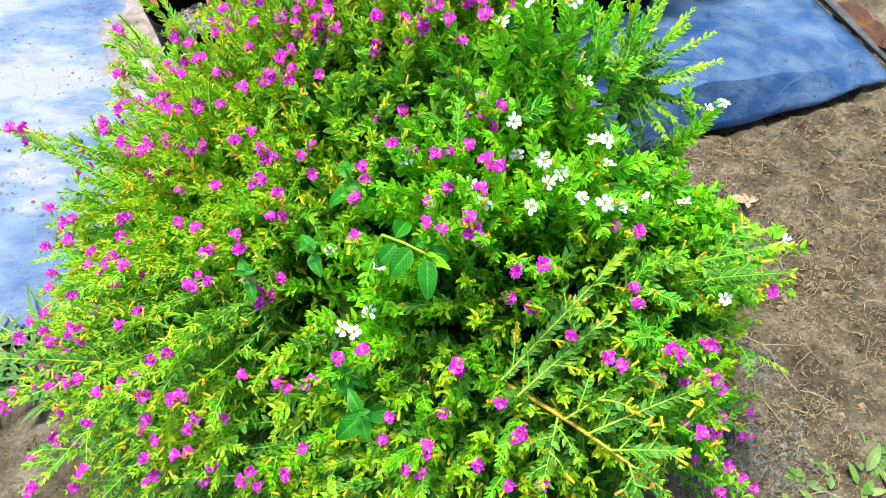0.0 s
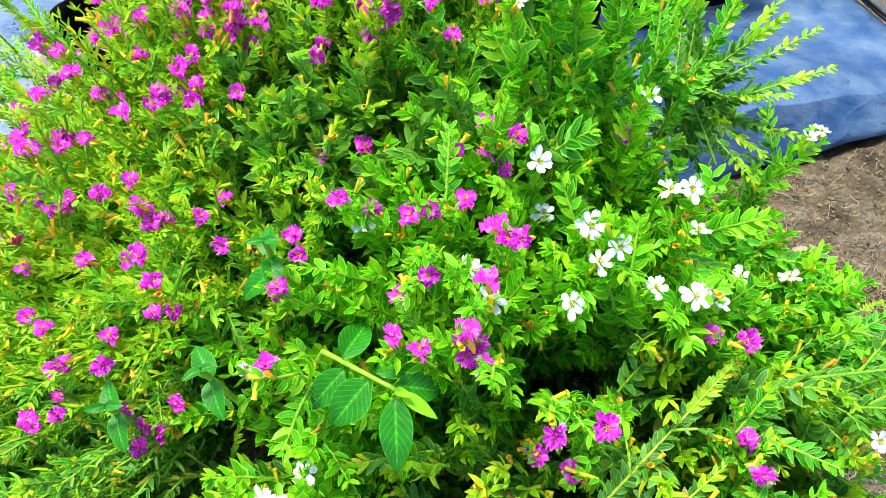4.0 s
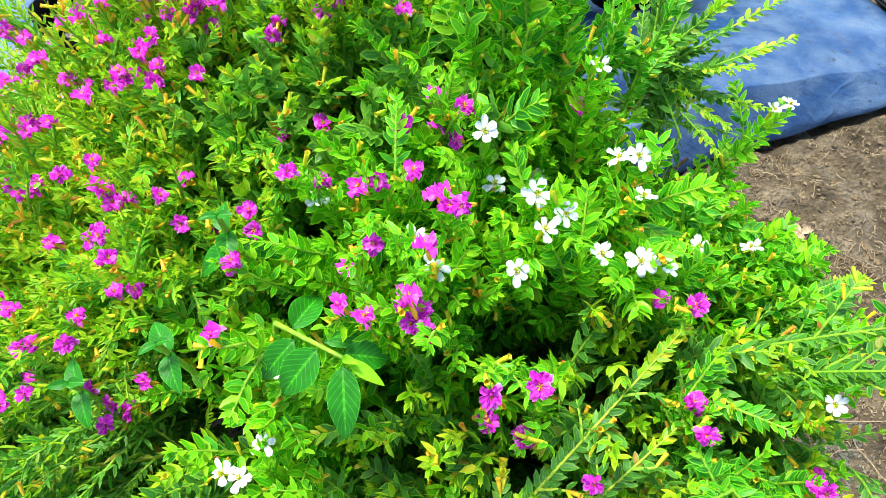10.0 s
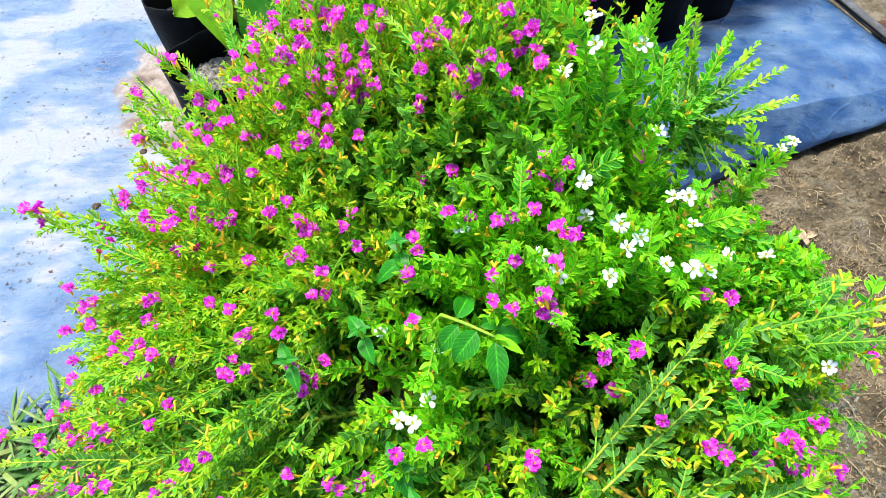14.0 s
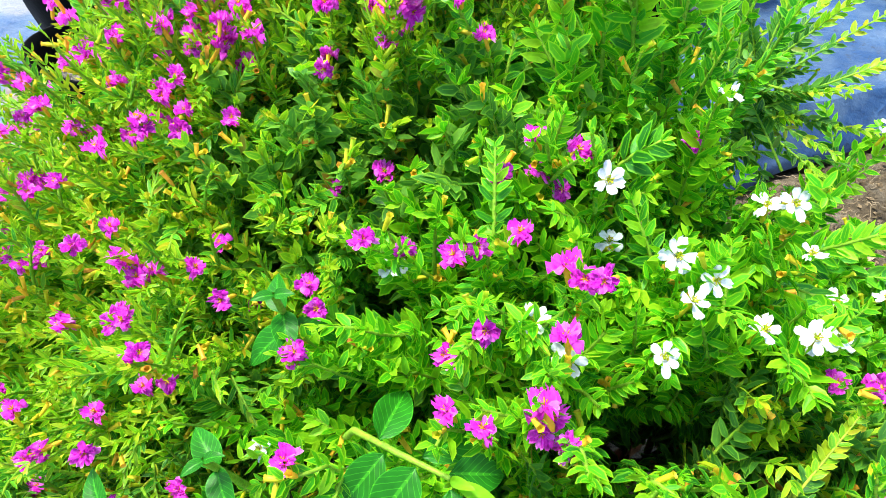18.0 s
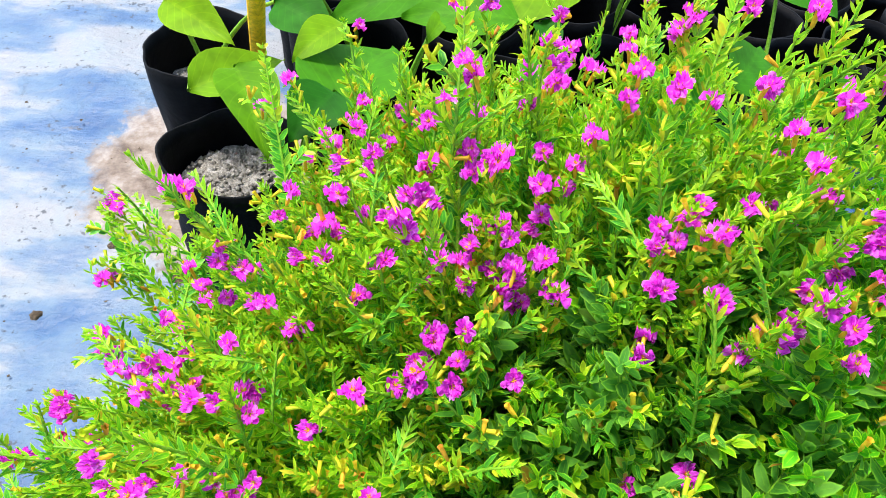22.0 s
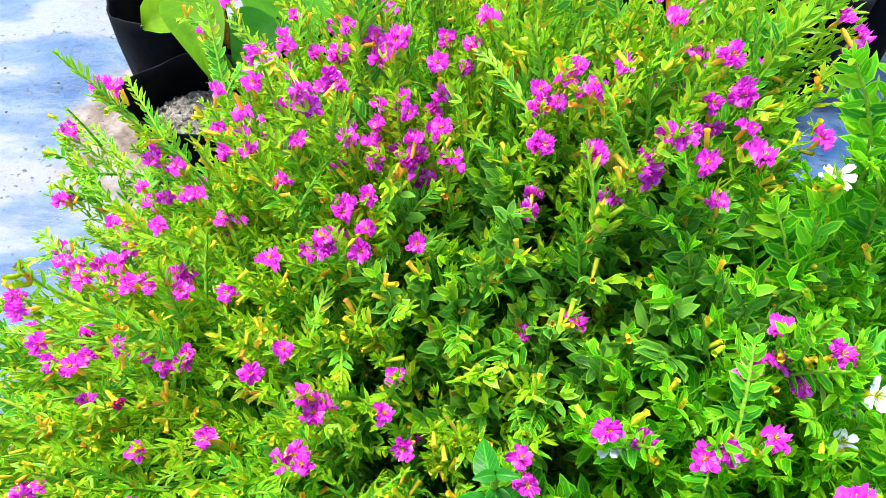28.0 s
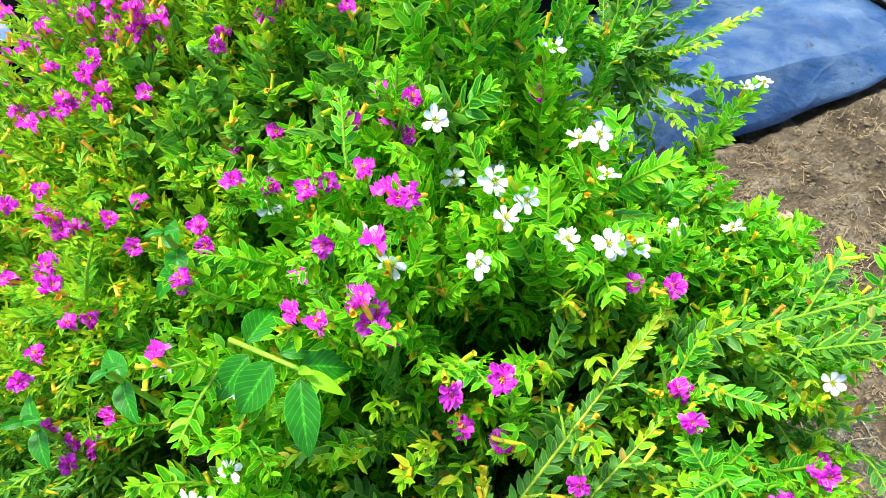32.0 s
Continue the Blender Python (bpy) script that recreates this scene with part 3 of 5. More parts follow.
def bloom(kind, at, facing, parent, r):
    z = Vector(unit(facing))
    m = z.to_track_quat('Z', 'Y').to_matrix().to_4x4() @ Matrix.Rotation(r.uniform(0, 6.28), 4, 'Z')
    ob = new("flower", FLOWERS[kind][r.randint(5)])
    ob.matrix_world = Matrix.Translation(at) @ m @ Matrix.Scale(r.uniform(0.88, 1.12) * (0.87 if kind == "pink" else 0.93), 4)
    return under(ob, parent, {"white": "white six-petalled flower", "faded": "wilting crimson flower"}.get(kind, ""))


# places of the blooms, shrub by shrub and side by side
WHITE_TOP = [(.105, .354, .372), (.218, .410, .288), (.066, .268, .358), (.097, .276, .355), (.110, .272, .356), (.077, .283, .361), (.155, .316, .299), (-.031, .232, .295), (.113, .294, .365), (.245, .287, .292), (.064, .383, .430), (.067, .377, .417), (.094, .382, .411), (.050, .370, .406), (.108, .315, .362), (.114, .312, .366), (.062, .316, .347), (.082, .338, .326), (.057, .316, .377), (.075, .296, .365), (.085, .289, .362), (.114, .275, .350), (.122, .277, .345), (.187, .327, .281), (.195, .243, .292), (.245, .440, .262), (.039, .265, .366), (.031, .276, .368), (-.008, .314, .345), (-.057, .271, .304), (-.024, .253, .316), (-.048, .223, .287)]
WHITE_NEAR = [(-.040, .220, .290)]
PINK_MIXED_LEFT = [(-.107, .148, .237), (-.103, .141, .228), (-.096, .272, .267), (-.088, .194, .273), (-.084, .146, .237), (-.072, .158, .251), (-.071, .193, .270), (-.067, .198, .266), (-.049, .203, .288), (-.040, .286, .339), (-.038, .284, .345), (-.035, .245, .360), (-.033, .205, .297), (-.022, .163, .254), (-.018, .177, .258), (-.015, .307, .368), (-.007, .145, .252), (-.003, .308, .361), (-.001, .211, .239), (.002, .147, .234), (.006, .256, .359), (.006, .156, .266), (.007, .275, .354), (.011, .301, .366), (.015, .249, .363), (.016, .173, .275), (.018, .273, .370), (.018, .303, .366), (.019, .384, .395), (.024, .192, .299), (.024, .198, .292), (.025, .197, .280)]
PINK_MIXED_MIDDLE = [(.027, .382, .380), (.027, .326, .371), (.030, .250, .372), (.031, .307, .367), (.035, .241, .367), (.036, .262, .384), (.037, .148, .251), (.038, .417, .395), (.039, .340, .373), (.040, .286, .379), (.041, .334, .363), (.041, .393, .390), (.044, .281, .379), (.047, .162, .322), (.050, .327, .379), (.054, .217, .371), (.056, .230, .316), (.057, .139, .239), (.060, .159, .272), (.068, .217, .377), (.068, .224, .315), (.069, .227, .309), (.078, .140, .238), (.092, .209, .309), (.101, .359, .346), (.117, .186, .318), (.119, .265, .341), (.121, .193, .306), (.126, .216, .336), (.127, .231, .328), (.130, .233, .322), (.132, .263, .340)]
PINK_MIXED_RIGHT = [(.134, .266, .334), (.140, .192, .297), (.140, .188, .337), (.145, .188, .331), (.151, .192, .320), (.155, .147, .318), (.160, .200, .300), (.163, .173, .330), (.163, .168, .272), (.174, .205, .305), (.175, .190, .275), (.185, .205, .260), (.190, .170, .250), (.194, .195, .258), (.199, .227, .252), (.205, .185, .200), (.210, .150, .180), (.210, .184, .139), (.213, .196, .204), (.215, .165, .190), (.220, .180, .150), (.225, .150, .120), (.226, .196, .133), (.235, .165, .160), (.239, .214, .115), (.249, .272, .249), (.251, .163, .140), (.278, .224, .075), (.294, .236, .035), (.296, .250, .059)]
PINK_BUSH_BACK = [(-.148, .606, .333), (-.182, .575, .317), (-.051, .574, .335), (-.197, .570, .301), (-.147, .560, .307), (-.139, .544, .332), (-.057, .541, .376), (-.278, .538, .254), (-.097, .538, .390), (.022, .537, .403), (-.168, .535, .299), (-.156, .532, .319), (-.272, .524, .265), (-.125, .519, .328), (-.266, .519, .267), (-.137, .511, .343), (-.106, .509, .352), (-.068, .507, .384), (-.227, .499, .247), (-.015, .498, .420), (-.202, .498, .272), (-.018, .497, .414), (-.270, .496, .239), (-.174, .495, .298), (-.058, .495, .389), (-.086, .490, .374), (-.065, .487, .411), (-.268, .486, .248), (-.069, .485, .384), (-.032, .481, .407), (-.282, .481, .204), (-.213, .479, .259)]
PINK_BUSH_CREST = [(-.062, .478, .409), (-.273, .477, .193), (-.035, .476, .398), (-.095, .472, .411), (-.100, .471, .395), (-.062, .470, .375), (-.009, .469, .405), (-.126, .468, .369), (.035, .468, .394), (-.105, .465, .369), (-.090, .465, .377), (-.047, .464, .390), (-.151, .464, .324), (.004, .462, .419), (-.112, .461, .355), (-.088, .459, .372), (-.203, .458, .353), (-.189, .458, .319), (-.259, .457, .243), (-.052, .457, .382), (-.307, .456, .163), (-.196, .454, .356), (-.128, .453, .351), (-.055, .453, .374), (-.139, .453, .361), (-.028, .452, .422), (.015, .452, .409), (-.081, .450, .386), (-.198, .450, .289), (-.144, .449, .329), (-.065, .447, .380), (-.154, .447, .329)]
PINK_BUSH_TOP = [(-.136, .446, .368), (-.118, .446, .358), (-.213, .446, .267), (-.087, .443, .362), (-.176, .443, .323), (-.143, .443, .334), (-.185, .442, .303), (-.208, .438, .285), (-.100, .437, .356), (-.087, .435, .359), (-.090, .435, .349), (-.077, .434, .373), (-.184, .434, .269), (-.078, .433, .348), (.024, .433, .399), (-.151, .432, .298), (-.169, .430, .319), (-.155, .430, .304), (-.100, .430, .355), (-.120, .429, .351), (-.164, .428, .322), (-.075, .428, .372), (-.127, .428, .332), (-.001, .428, .397), (.012, .428, .416), (-.216, .427, .273), (-.098, .426, .360), (-.117, .426, .357), (-.017, .426, .397), (-.064, .425, .367), (-.219, .424, .273), (-.069, .424, .340)]
PINK_BUSH_SHOULDER = [(-.020, .424, .393), (-.153, .423, .313), (-.110, .423, .377), (-.029, .423, .389), (-.088, .423, .350), (-.072, .423, .354), (-.067, .422, .343), (-.072, .421, .357), (-.063, .420, .372), (.030, .419, .390), (-.229, .418, .287), (-.014, .417, .394), (-.030, .417, .386), (-.060, .414, .362), (-.195, .414, .277), (-.013, .413, .400), (-.058, .411, .365), (-.206, .409, .288), (-.222, .408, .298), (-.201, .407, .284), (-.029, .407, .379), (-.172, .405, .328), (-.249, .404, .276), (-.098, .404, .346), (-.028, .404, .381), (-.010, .403, .379), (-.193, .402, .291), (-.011, .402, .380), (-.098, .401, .345), (-.088, .400, .356), (-.248, .399, .274), (-.104, .399, .335)]
PINK_BUSH_FLANK = [(-.164, .398, .305), (-.089, .396, .342), (-.241, .395, .289), (-.275, .395, .235), (-.207, .395, .304), (-.178, .393, .305), (-.070, .390, .342), (-.001, .389, .381), (.012, .389, .402), (-.090, .388, .338), (-.091, .388, .339), (-.110, .387, .338), (-.210, .386, .279), (-.103, .386, .343), (-.124, .385, .336), (-.162, .385, .313), (.003, .385, .388), (.001, .385, .393), (.007, .384, .405), (-.257, .376, .279), (-.137, .371, .333), (-.175, .368, .293), (-.218, .368, .297), (-.012, .365, .333), (-.183, .365, .304), (-.161, .364, .293), (-.287, .363, .318), (-.168, .362, .293), (-.031, .361, .330), (-.281, .361, .305), (-.300, .360, .225), (-.210, .360, .298)]
PINK_BUSH_SIDE = [(-.200, .357, .300), (-.202, .355, .275), (-.115, .352, .327), (-.076, .348, .318), (-.193, .346, .355), (-.123, .339, .333), (-.148, .339, .282), (-.069, .339, .288), (-.271, .337, .241), (-.099, .336, .319), (-.147, .335, .288), (-.105, .334, .329), (-.177, .333, .233), (-.105, .331, .335), (-.262, .331, .253), (-.300, .330, .215), (-.078, .327, .332), (-.167, .325, .298), (-.212, .323, .268), (-.071, .320, .321), (-.264, .315, .245), (-.211, .314, .279), (-.103, .312, .325), (-.172, .311, .276), (-.215, .307, .266), (-.250, .301, .235), (-.129, .300, .279), (-.153, .297, .292), (-.208, .295, .234), (-.088, .288, .342), (-.085, .287, .345), (-.214, .286, .272)]
PINK_BUSH_LOW = [(-.161, .284, .248), (-.270, .280, .240), (-.145, .279, .289), (-.222, .279, .267), (-.118, .275, .300), (-.200, .273, .282), (-.213, .270, .261), (-.282, .269, .217), (-.114, .263, .280), (-.142, .262, .279), (-.321, .261, .150), (-.232, .260, .241), (-.238, .259, .265), (-.323, .259, .150), (-.280, .258, .191), (-.196, .253, .252), (-.108, .251, .269), (-.270, .245, .220), (-.247, .242, .239), (-.131, .237, .179), (-.276, .236, .194), (-.310, .236, .150), (-.224, .228, .279), (-.192, .228, .282), (-.260, .225, .200), (-.329, .219, .150), (-.277, .212, .164), (-.245, .209, .229), (-.154, .206, .290), (-.114, .204, .259), (-.164, .202, .288), (-.220, .201, .260)]
PINK_BUSH_NEAR = [(-.173, .192, .284), (-.148, .187, .263), (-.178, .186, .288), (-.224, .183, .226), (-.127, .180, .245), (-.189, .179, .292), (-.163, .178, .290), (-.148, .178, .284), (-.183, .175, .234), (-.170, .174, .260), (-.148, .172, .246), (-.137, .172, .267), (-.166, .164, .248), (-.259, .159, .150), (-.146, .158, .245), (-.179, .158, .229), (-.292, .156, .150), (-.131, .151, .239), (-.183, .148, .206), (-.139, .145, .224)]
PINK_BUSH_RIM = [(.059, .462, .433), (.066, .436, .436), (.062, .440, .430), (.048, .471, .418), (.075, .444, .409), (.082, .441, .404), (.026, .452, .422), (.058, .456, .379), (.039, .420, .396), (.022, .403, .421), (.060, .399, .394), (.044, .404, .383), (.040, .409, .388)]
WHITE_BLOOMS = WHITE_TOP + WHITE_NEAR
MIXED_BLOOMS = PINK_MIXED_LEFT + PINK_MIXED_MIDDLE + PINK_MIXED_RIGHT
BUSH_BLOOMS = PINK_BUSH_BACK + PINK_BUSH_CREST + PINK_BUSH_TOP + PINK_BUSH_SHOULDER + PINK_BUSH_FLANK + PINK_BUSH_SIDE + PINK_BUSH_LOW + PINK_BUSH_NEAR + PINK_BUSH_RIM

BLOOMS = np.array(WHITE_BLOOMS + MIXED_BLOOMS + BUSH_BLOOMS)


def crown_top(x, y):
    """Height of the leafy crown: a dome that is pressed in or bulges where the blooms lie lower or higher."""
    d = 0.43 * math.sqrt(max(0.0, 1 - float(dome(x, y))))
    at = 0.43 * np.sqrt(np.maximum(0.0, 1 - dome(BLOOMS[:, 0], BLOOMS[:, 1])))
    w = np.exp(-((BLOOMS[:, 0] - x) ** 2 + (BLOOMS[:, 1] - y) ** 2) / (2 * 0.035 ** 2))
    return d + float((w * (BLOOMS[:, 2] - at)).sum() / (w.sum() + 0.6))


# dark hollows where few shoots grow
HOLLOWS = ((-0.038, 0.214, 0.030, 0.020), (-0.066, 0.200, 0.022, 0.012), (0.075, 0.256, 0.020, 0.013), (0.048, 0.236, 0.010, 0.012), (0.046, 0.203, 0.012, 0.009), (0.125, 0.345, 0.024, 0.024))
# the big arching spray on the near side and its side stems
BIG_SPRAY = [((0.022, 0.235, 0.215), (0.141, 0.123, 0.286)), ((0.049, 0.190, 0.278), (0.131, 0.261, 0.328)), ((0.061, 0.182, 0.280), (0.127, 0.229, 0.316)), ((0.088, 0.167, 0.281), (0.146, 0.189, 0.324)), ((0.101, 0.158, 0.282), (0.167, 0.176, 0.318)), ((0.113, 0.148, 0.283), (0.151, 0.142, 0.300)), ((0.084, 0.168, 0.281), (0.072, 0.128, 0.280)), ((0.122, 0.141, 0.284), (0.126, 0.118, 0.280))]
CLEAR = np.concatenate([BLOOMS] + [np.linspace(a, c, 9) for a, c in BIG_SPRAY[:5]])
CLEAR_ROOM = np.where(np.arange(len(CLEAR)) < len(BLOOMS), 0.009, 0.008)
OPEN_WAY = unit((0.0, -0.30, 1.0))


def over_bloom(p):
    """True where a shoot would hang over a bloom and shade it."""
    d = p - CLEAR
    s = d @ OPEN_WAY
    off = np.linalg.norm(d - s[:, None] * OPEN_WAY, axis=1)
    return bool(((s > -0.004) & (off < CLEAR_ROOM)).any()) or any(((p[0] - x) / a) ** 2 + ((p[1] - y) / c) ** 2 < 1 for x, y, a, c in HOLLOWS)


pink_shrub = thing("pink_flowering_shrub", "bushy false heather with fine leaves and many magenta flowers", "shrub", "heather shrubs", (-0.04, 0.44, 0))
white_shrub = thing("white_flowering_shrub", "false heather with bright green sprays and white flowers", "shrub", "heather shrubs", (0.10, 0.36, 0))
ROOTS = {pink_shrub: np.array([-0.04, 0.44, 0.0]), white_shrub: np.array([0.10, 0.36, 0.0])}
LOCAL = {k: Matrix.Translation(-Vector(v)) for k, v in ROOTS.items()}


def place(name, g, shrub, label="", kind="", mats=None):
    ob = new(name, g.mesh(name, mats or (FRESH if shrub is white_shrub else MATS)))
    ob.data.transform(LOCAL[shrub])
    return under(ob, shrub, label, kind)


def shoot_from(tip, shrub, r, share=0.5):
    """Where a shoot leaves its branch, inward and below its tip."""
    root = ROOTS[shrub]
    out = np.array([tip[0] - root[0], tip[1] - root[1], 0.0])
    s = root + out * r.uniform(share - 0.08, share + 0.12) + np.array([0, 0, tip[2] * r.uniform(0.48, 0.62)])
    d = s - tip
    L = np.linalg.norm(d)
    return np.asarray(tip) + d * min(1.0, r.uniform(0.11, 0.16) / L)


def flowering_sprig(kind, at, shrub, r, more=0):
    root = ROOTS[shrub]
    at = np.array(at)
    out = unit(at - root - np.array([0, 0, 0.12]))
    facing = unit(out * 0.45 + np.array([0, -0.15, 0.75]) + 0.34 * r.normal(size=3))
    base = at - facing * 0.0095
    tip = base + unit(out + np.array([0, 0, 0.25]) + 0.3 * r.normal(size=3)) * r.uniform(0.006, 0.02)
    g = Growth()
    start = shoot_from(tip, shrub, r)
    sprig(g, start, tip, r, size=0.0112 if kind == "white" else 0.0084, young=0.62 if kind == "white" else (0.2 if at[0] > 0.11 else 0.5) if shrub is white_shrub else 0.48, sides=4 if kind == "white" else 2, spent=3.0, slim=0.42 if shrub is white_shrub else 0.27, rise=0.65 if shrub is white_shrub else 1.15)
    ob = place("sprig", g, shrub)
    g_inv = LOCAL[shrub]
    for k in range(1 + more):
        p = at if k == 0 else at + 0.0075 * unit(r.normal(size=3)) + 0.002 * r.normal(size=3)
        fl = bloom(kind, g_inv @ Vector(p), facing if k == 0 else unit(facing + 0.6 * r.normal(size=3)), ob, r)
    return ob


for p in WHITE_BLOOMS:
    flowering_sprig("white", p, white_shrub, rng, 0)
for p in MIXED_BLOOMS:
    flowering_sprig("pink", p, white_shrub, rng, rng.choice([0, 0, 0, 0, 1]))
for p in BUSH_BLOOMS:
    flowering_sprig("pink", p, pink_shrub, rng, rng.choice([0, 0, 0, 1]))
# a tight cluster on the white shrub's near side
cluster = np.random.RandomState(3)
for p in ((0.033, 0.251, 0.362), (0.037, 0.247, 0.352), (0.03, 0.248, 0.36)):
    flowering_sprig("pink", p, white_shrub, cluster)


def main_branches(shrub, count, reach, r):
    root = ROOTS[shrub]
    for k in range(count):
        a = 2 * np.pi * (k + r.uniform(-0.3, 0.3)) / count
        e = r.uniform(0.35, 0.95)
        tip = root + np.array([np.cos(a) * reach * e, np.sin(a) * reach * e, 0.25 * np.sqrt(1 - (0.85 * e) ** 2)])
        g = Growth()
        pts = bend(root + 0.012 * r.normal(size=3) * np.array([1, 1, 0]) + np.array([0, 0, 0.0]), tip, 0.07, 12) + 0.002 * r.normal(size=(12, 3))
        pts[0][2] = -0.005
        g.tube(pts, np.linspace(0.0055, 0.0016, 12), M_WOOD, 6)
        for j in (5, 7, 9):
            d = unit(pts[j] - pts[j - 1] + 0.7 * r.normal(size=3) * 0.02)
            q = bend(pts[j], pts[j] + unit(d + 0.8 * r.normal(size=3) + np.array([0, 0, 0.5])) * 0.06, 0.01, 5)
            g.tube(q, np.linspace(0.0022, 0.001, 5), M_WOOD, 5)
        place("branch", g, shrub, "thin brown woody branch")


main_branches(pink_shrub, 16, 0.20, rng)
main_branches(white_shrub, 10, 0.13, rng)


# the leafy mass between the blooms: outer shoots and darker inner ones
def bag_free(p):
    return all((p[0] - x) ** 2 + (p[1] - y) ** 2 > 0.052 ** 2 or p[2] > 0.26 for x, y in ((-0.252, 0.655), (-0.30, 0.775), (-0.147, 0.69), (-0.04, 0.72)))


def leafy_mass(count, lo, hi, size, young, spent, sides, extra, r, flowers=0.0, area=(-0.37, 0.33, 0.06, 0.70)):
    masses = {pink_shrub: Growth(), white_shrub: Growth(), "shady": Growth()}
    made = 0
    while made < count:
        x, y = r.uniform(*area[:2]), r.uniform(*area[2:])
        d = dome(x, y)
        if d > 0.97:
            continue
        top = crown_top(x, y)
        # more shoots where the crown falls away steeply
        if r.uniform() > 0.35 + 0.65 * d:
            continue
        z = top * r.uniform(lo, hi)
        if y < 0.27 and x < -0.08 and lo > 0.6 and r.uniform() < 0.42:
            continue
        if x > 0.12 and y < 0.27 and r.uniform() < 0.4:
            made += 0.5
            continue
        p = np.array([x, y, max(0.03, z)])
        if not bag_free(p) or (lo > 0.6 and over_bloom(p)):
            continue
        # the white shrub is on the near right
        shrub = white_shrub if (x - 0.02) * 0.9 - (y - 0.40) * 0.5 > 0 or (x > -0.10 and y < 0.285) else pink_shrub
        # near-side shoots take the leaves whose colour carries the shade
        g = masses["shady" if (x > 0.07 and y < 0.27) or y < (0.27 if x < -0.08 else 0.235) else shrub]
        bright = 1.2 if shrub is white_shrub else 1.0
        tender = 0.3 if x > 0.07 and y < 0.27 else 0.35 if x > 0.13 else 0.35 if y < 0.235 else 1.0 if y < 0.27 else 1.15
        tubes = spent * (0.5 if shrub is white_shrub else 1.0)
        if y < 0.32 and x < -0.06:
            tubes = min(tubes, 0.35 * spent)
            if y < 0.27 and x < -0.10:
                tender, bright = 0.25, 0.86
            else:
                tender = 0.6
        if shrub is pink_shrub and y > 0.41:
            tender = 1.7
        if -0.09 < x < 0.07 and 0.335 < y < 0.445:
            tender, bright = 0.1, 1.32
        sprig(g, shoot_from(p, shrub, r), p, r, size * bright, young * bright * tender, sides, tubes, lift=r.uniform(0.0, 0.03), tan=r.uniform() < 0.12, slim=0.42 if shrub is white_shrub else 0.27, rise=0.65 if shrub is white_shrub else 1.15)
        if flowers and shrub is pink_shrub and r.uniform() < flowers * (2.0 if y < 0.26 else 2.0 if z > 0.34 else 1.1):
            extra.append(p)
        made += 1
    return masses


spare = []
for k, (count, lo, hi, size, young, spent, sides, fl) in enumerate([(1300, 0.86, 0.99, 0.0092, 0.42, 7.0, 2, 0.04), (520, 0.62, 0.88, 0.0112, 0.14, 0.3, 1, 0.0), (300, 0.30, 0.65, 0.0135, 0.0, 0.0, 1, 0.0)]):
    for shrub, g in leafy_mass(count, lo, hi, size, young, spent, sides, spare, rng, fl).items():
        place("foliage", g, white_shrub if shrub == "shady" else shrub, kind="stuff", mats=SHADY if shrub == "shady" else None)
# broad old leaves fill the dip between the two shrubs
for shrub, g in leafy_mass(250, 0.68, 0.92, 0.0120, 0.05, 0.2, 2, spare, rng, 0.0, (-0.13, 0.09, 0.29, 0.46)).items():
    if g.n:
        place("foliage", g, white_shrub if shrub == "shady" else shrub, kind="stuff")
for shrub, g in leafy_mass(70, 0.80, 0.96, 0.0112, 0.12, 0.3, 2, spare, rng, 0.0, (-0.05, 0.05, 0.30, 0.44)).items():
    if g.n:
        place("foliage", g, white_shrub if shrub == "shady" else shrub, kind="stuff")
for p in spare:
    for _ in range(rng.randint(0, 2)):
        bloom("pink", LOCAL[pink_shrub] @ Vector(p + np.array([0, 0, 0.006]) + 0.008 * unit(rng.normal(size=3))), np.array([0, -0.12, 0.8]) + 0.42 * rng.normal(size=3), pink_shrub, rng)
    bloom("pink" if rng.uniform() < 0.85 else "faded", LOCAL[pink_shrub] @ Vector(p + np.array([0, 0, 0.006])), np.array([0, -0.12, 0.8]) + 0.42 * rng.normal(size=3), pink_shrub, rng)


def long_spray(shrub, start, tip, r, size=0.0095, lift=0.015, tan=True, twigs=0, thick=0.0018, young=0.45, bare=0.0, reach=0.085, mats=None, gap=0.0032):
    """A long arching spray with regular pairs of leaves, and side sprays set like the barbs of a feather."""
    g = Growth()
    start, tip = np.array(start), np.array(tip)
    n = max(6, int(np.linalg.norm(tip - start) / gap))
    pts = bend(start, tip, lift, n)
    g.tube(pts[::2], np.linspace(thick, thick * 0.35, len(pts[::2])), M_TAN if tan else M_STEM, 6)
    whorl(g, pts[2 + int(n * bare):], size, young, r, 0.44, 0.85)
    t = unit(np.gradient(pts, axis=0))
    side = unit(np.cross(t[n // 2], (0, 0, 1.0)))
    for k in range(twigs):
        i = int(n * (0.12 + 0.76 * k / max(1, twigs)))
        d = unit(t[i] * 0.8 + side * (1 if k % 2 else -1) * 0.9 + np.array([0, 0, 0.18]) + 0.12 * r.normal(size=3))
        m = int((reach * (1 - 0.45 * k / twigs)) * r.uniform(0.85, 1.15) / 0.0030)
        q = bend(pts[i], pts[i] + d * m * 0.0030, 0.008, m)
        g.tube(q[::2], np.linspace(0.0008, 0.0004, len(q[::2])), M_TAN if tan and k % 3 == 1 else M_STEM, 4)
        whorl(g, q[1:], size * 0.85, young, r, 0.44, 0.85)
        for _ in range(r.poisson(1.2)):
            j = r.randint(m // 2, m)
            calyx(g, q[j], d + 0.8 * r.normal(size=3) + np.array([0, 0, 0.6]), 0.007, r)
    return place("spray", g, shrub, mats=mats)


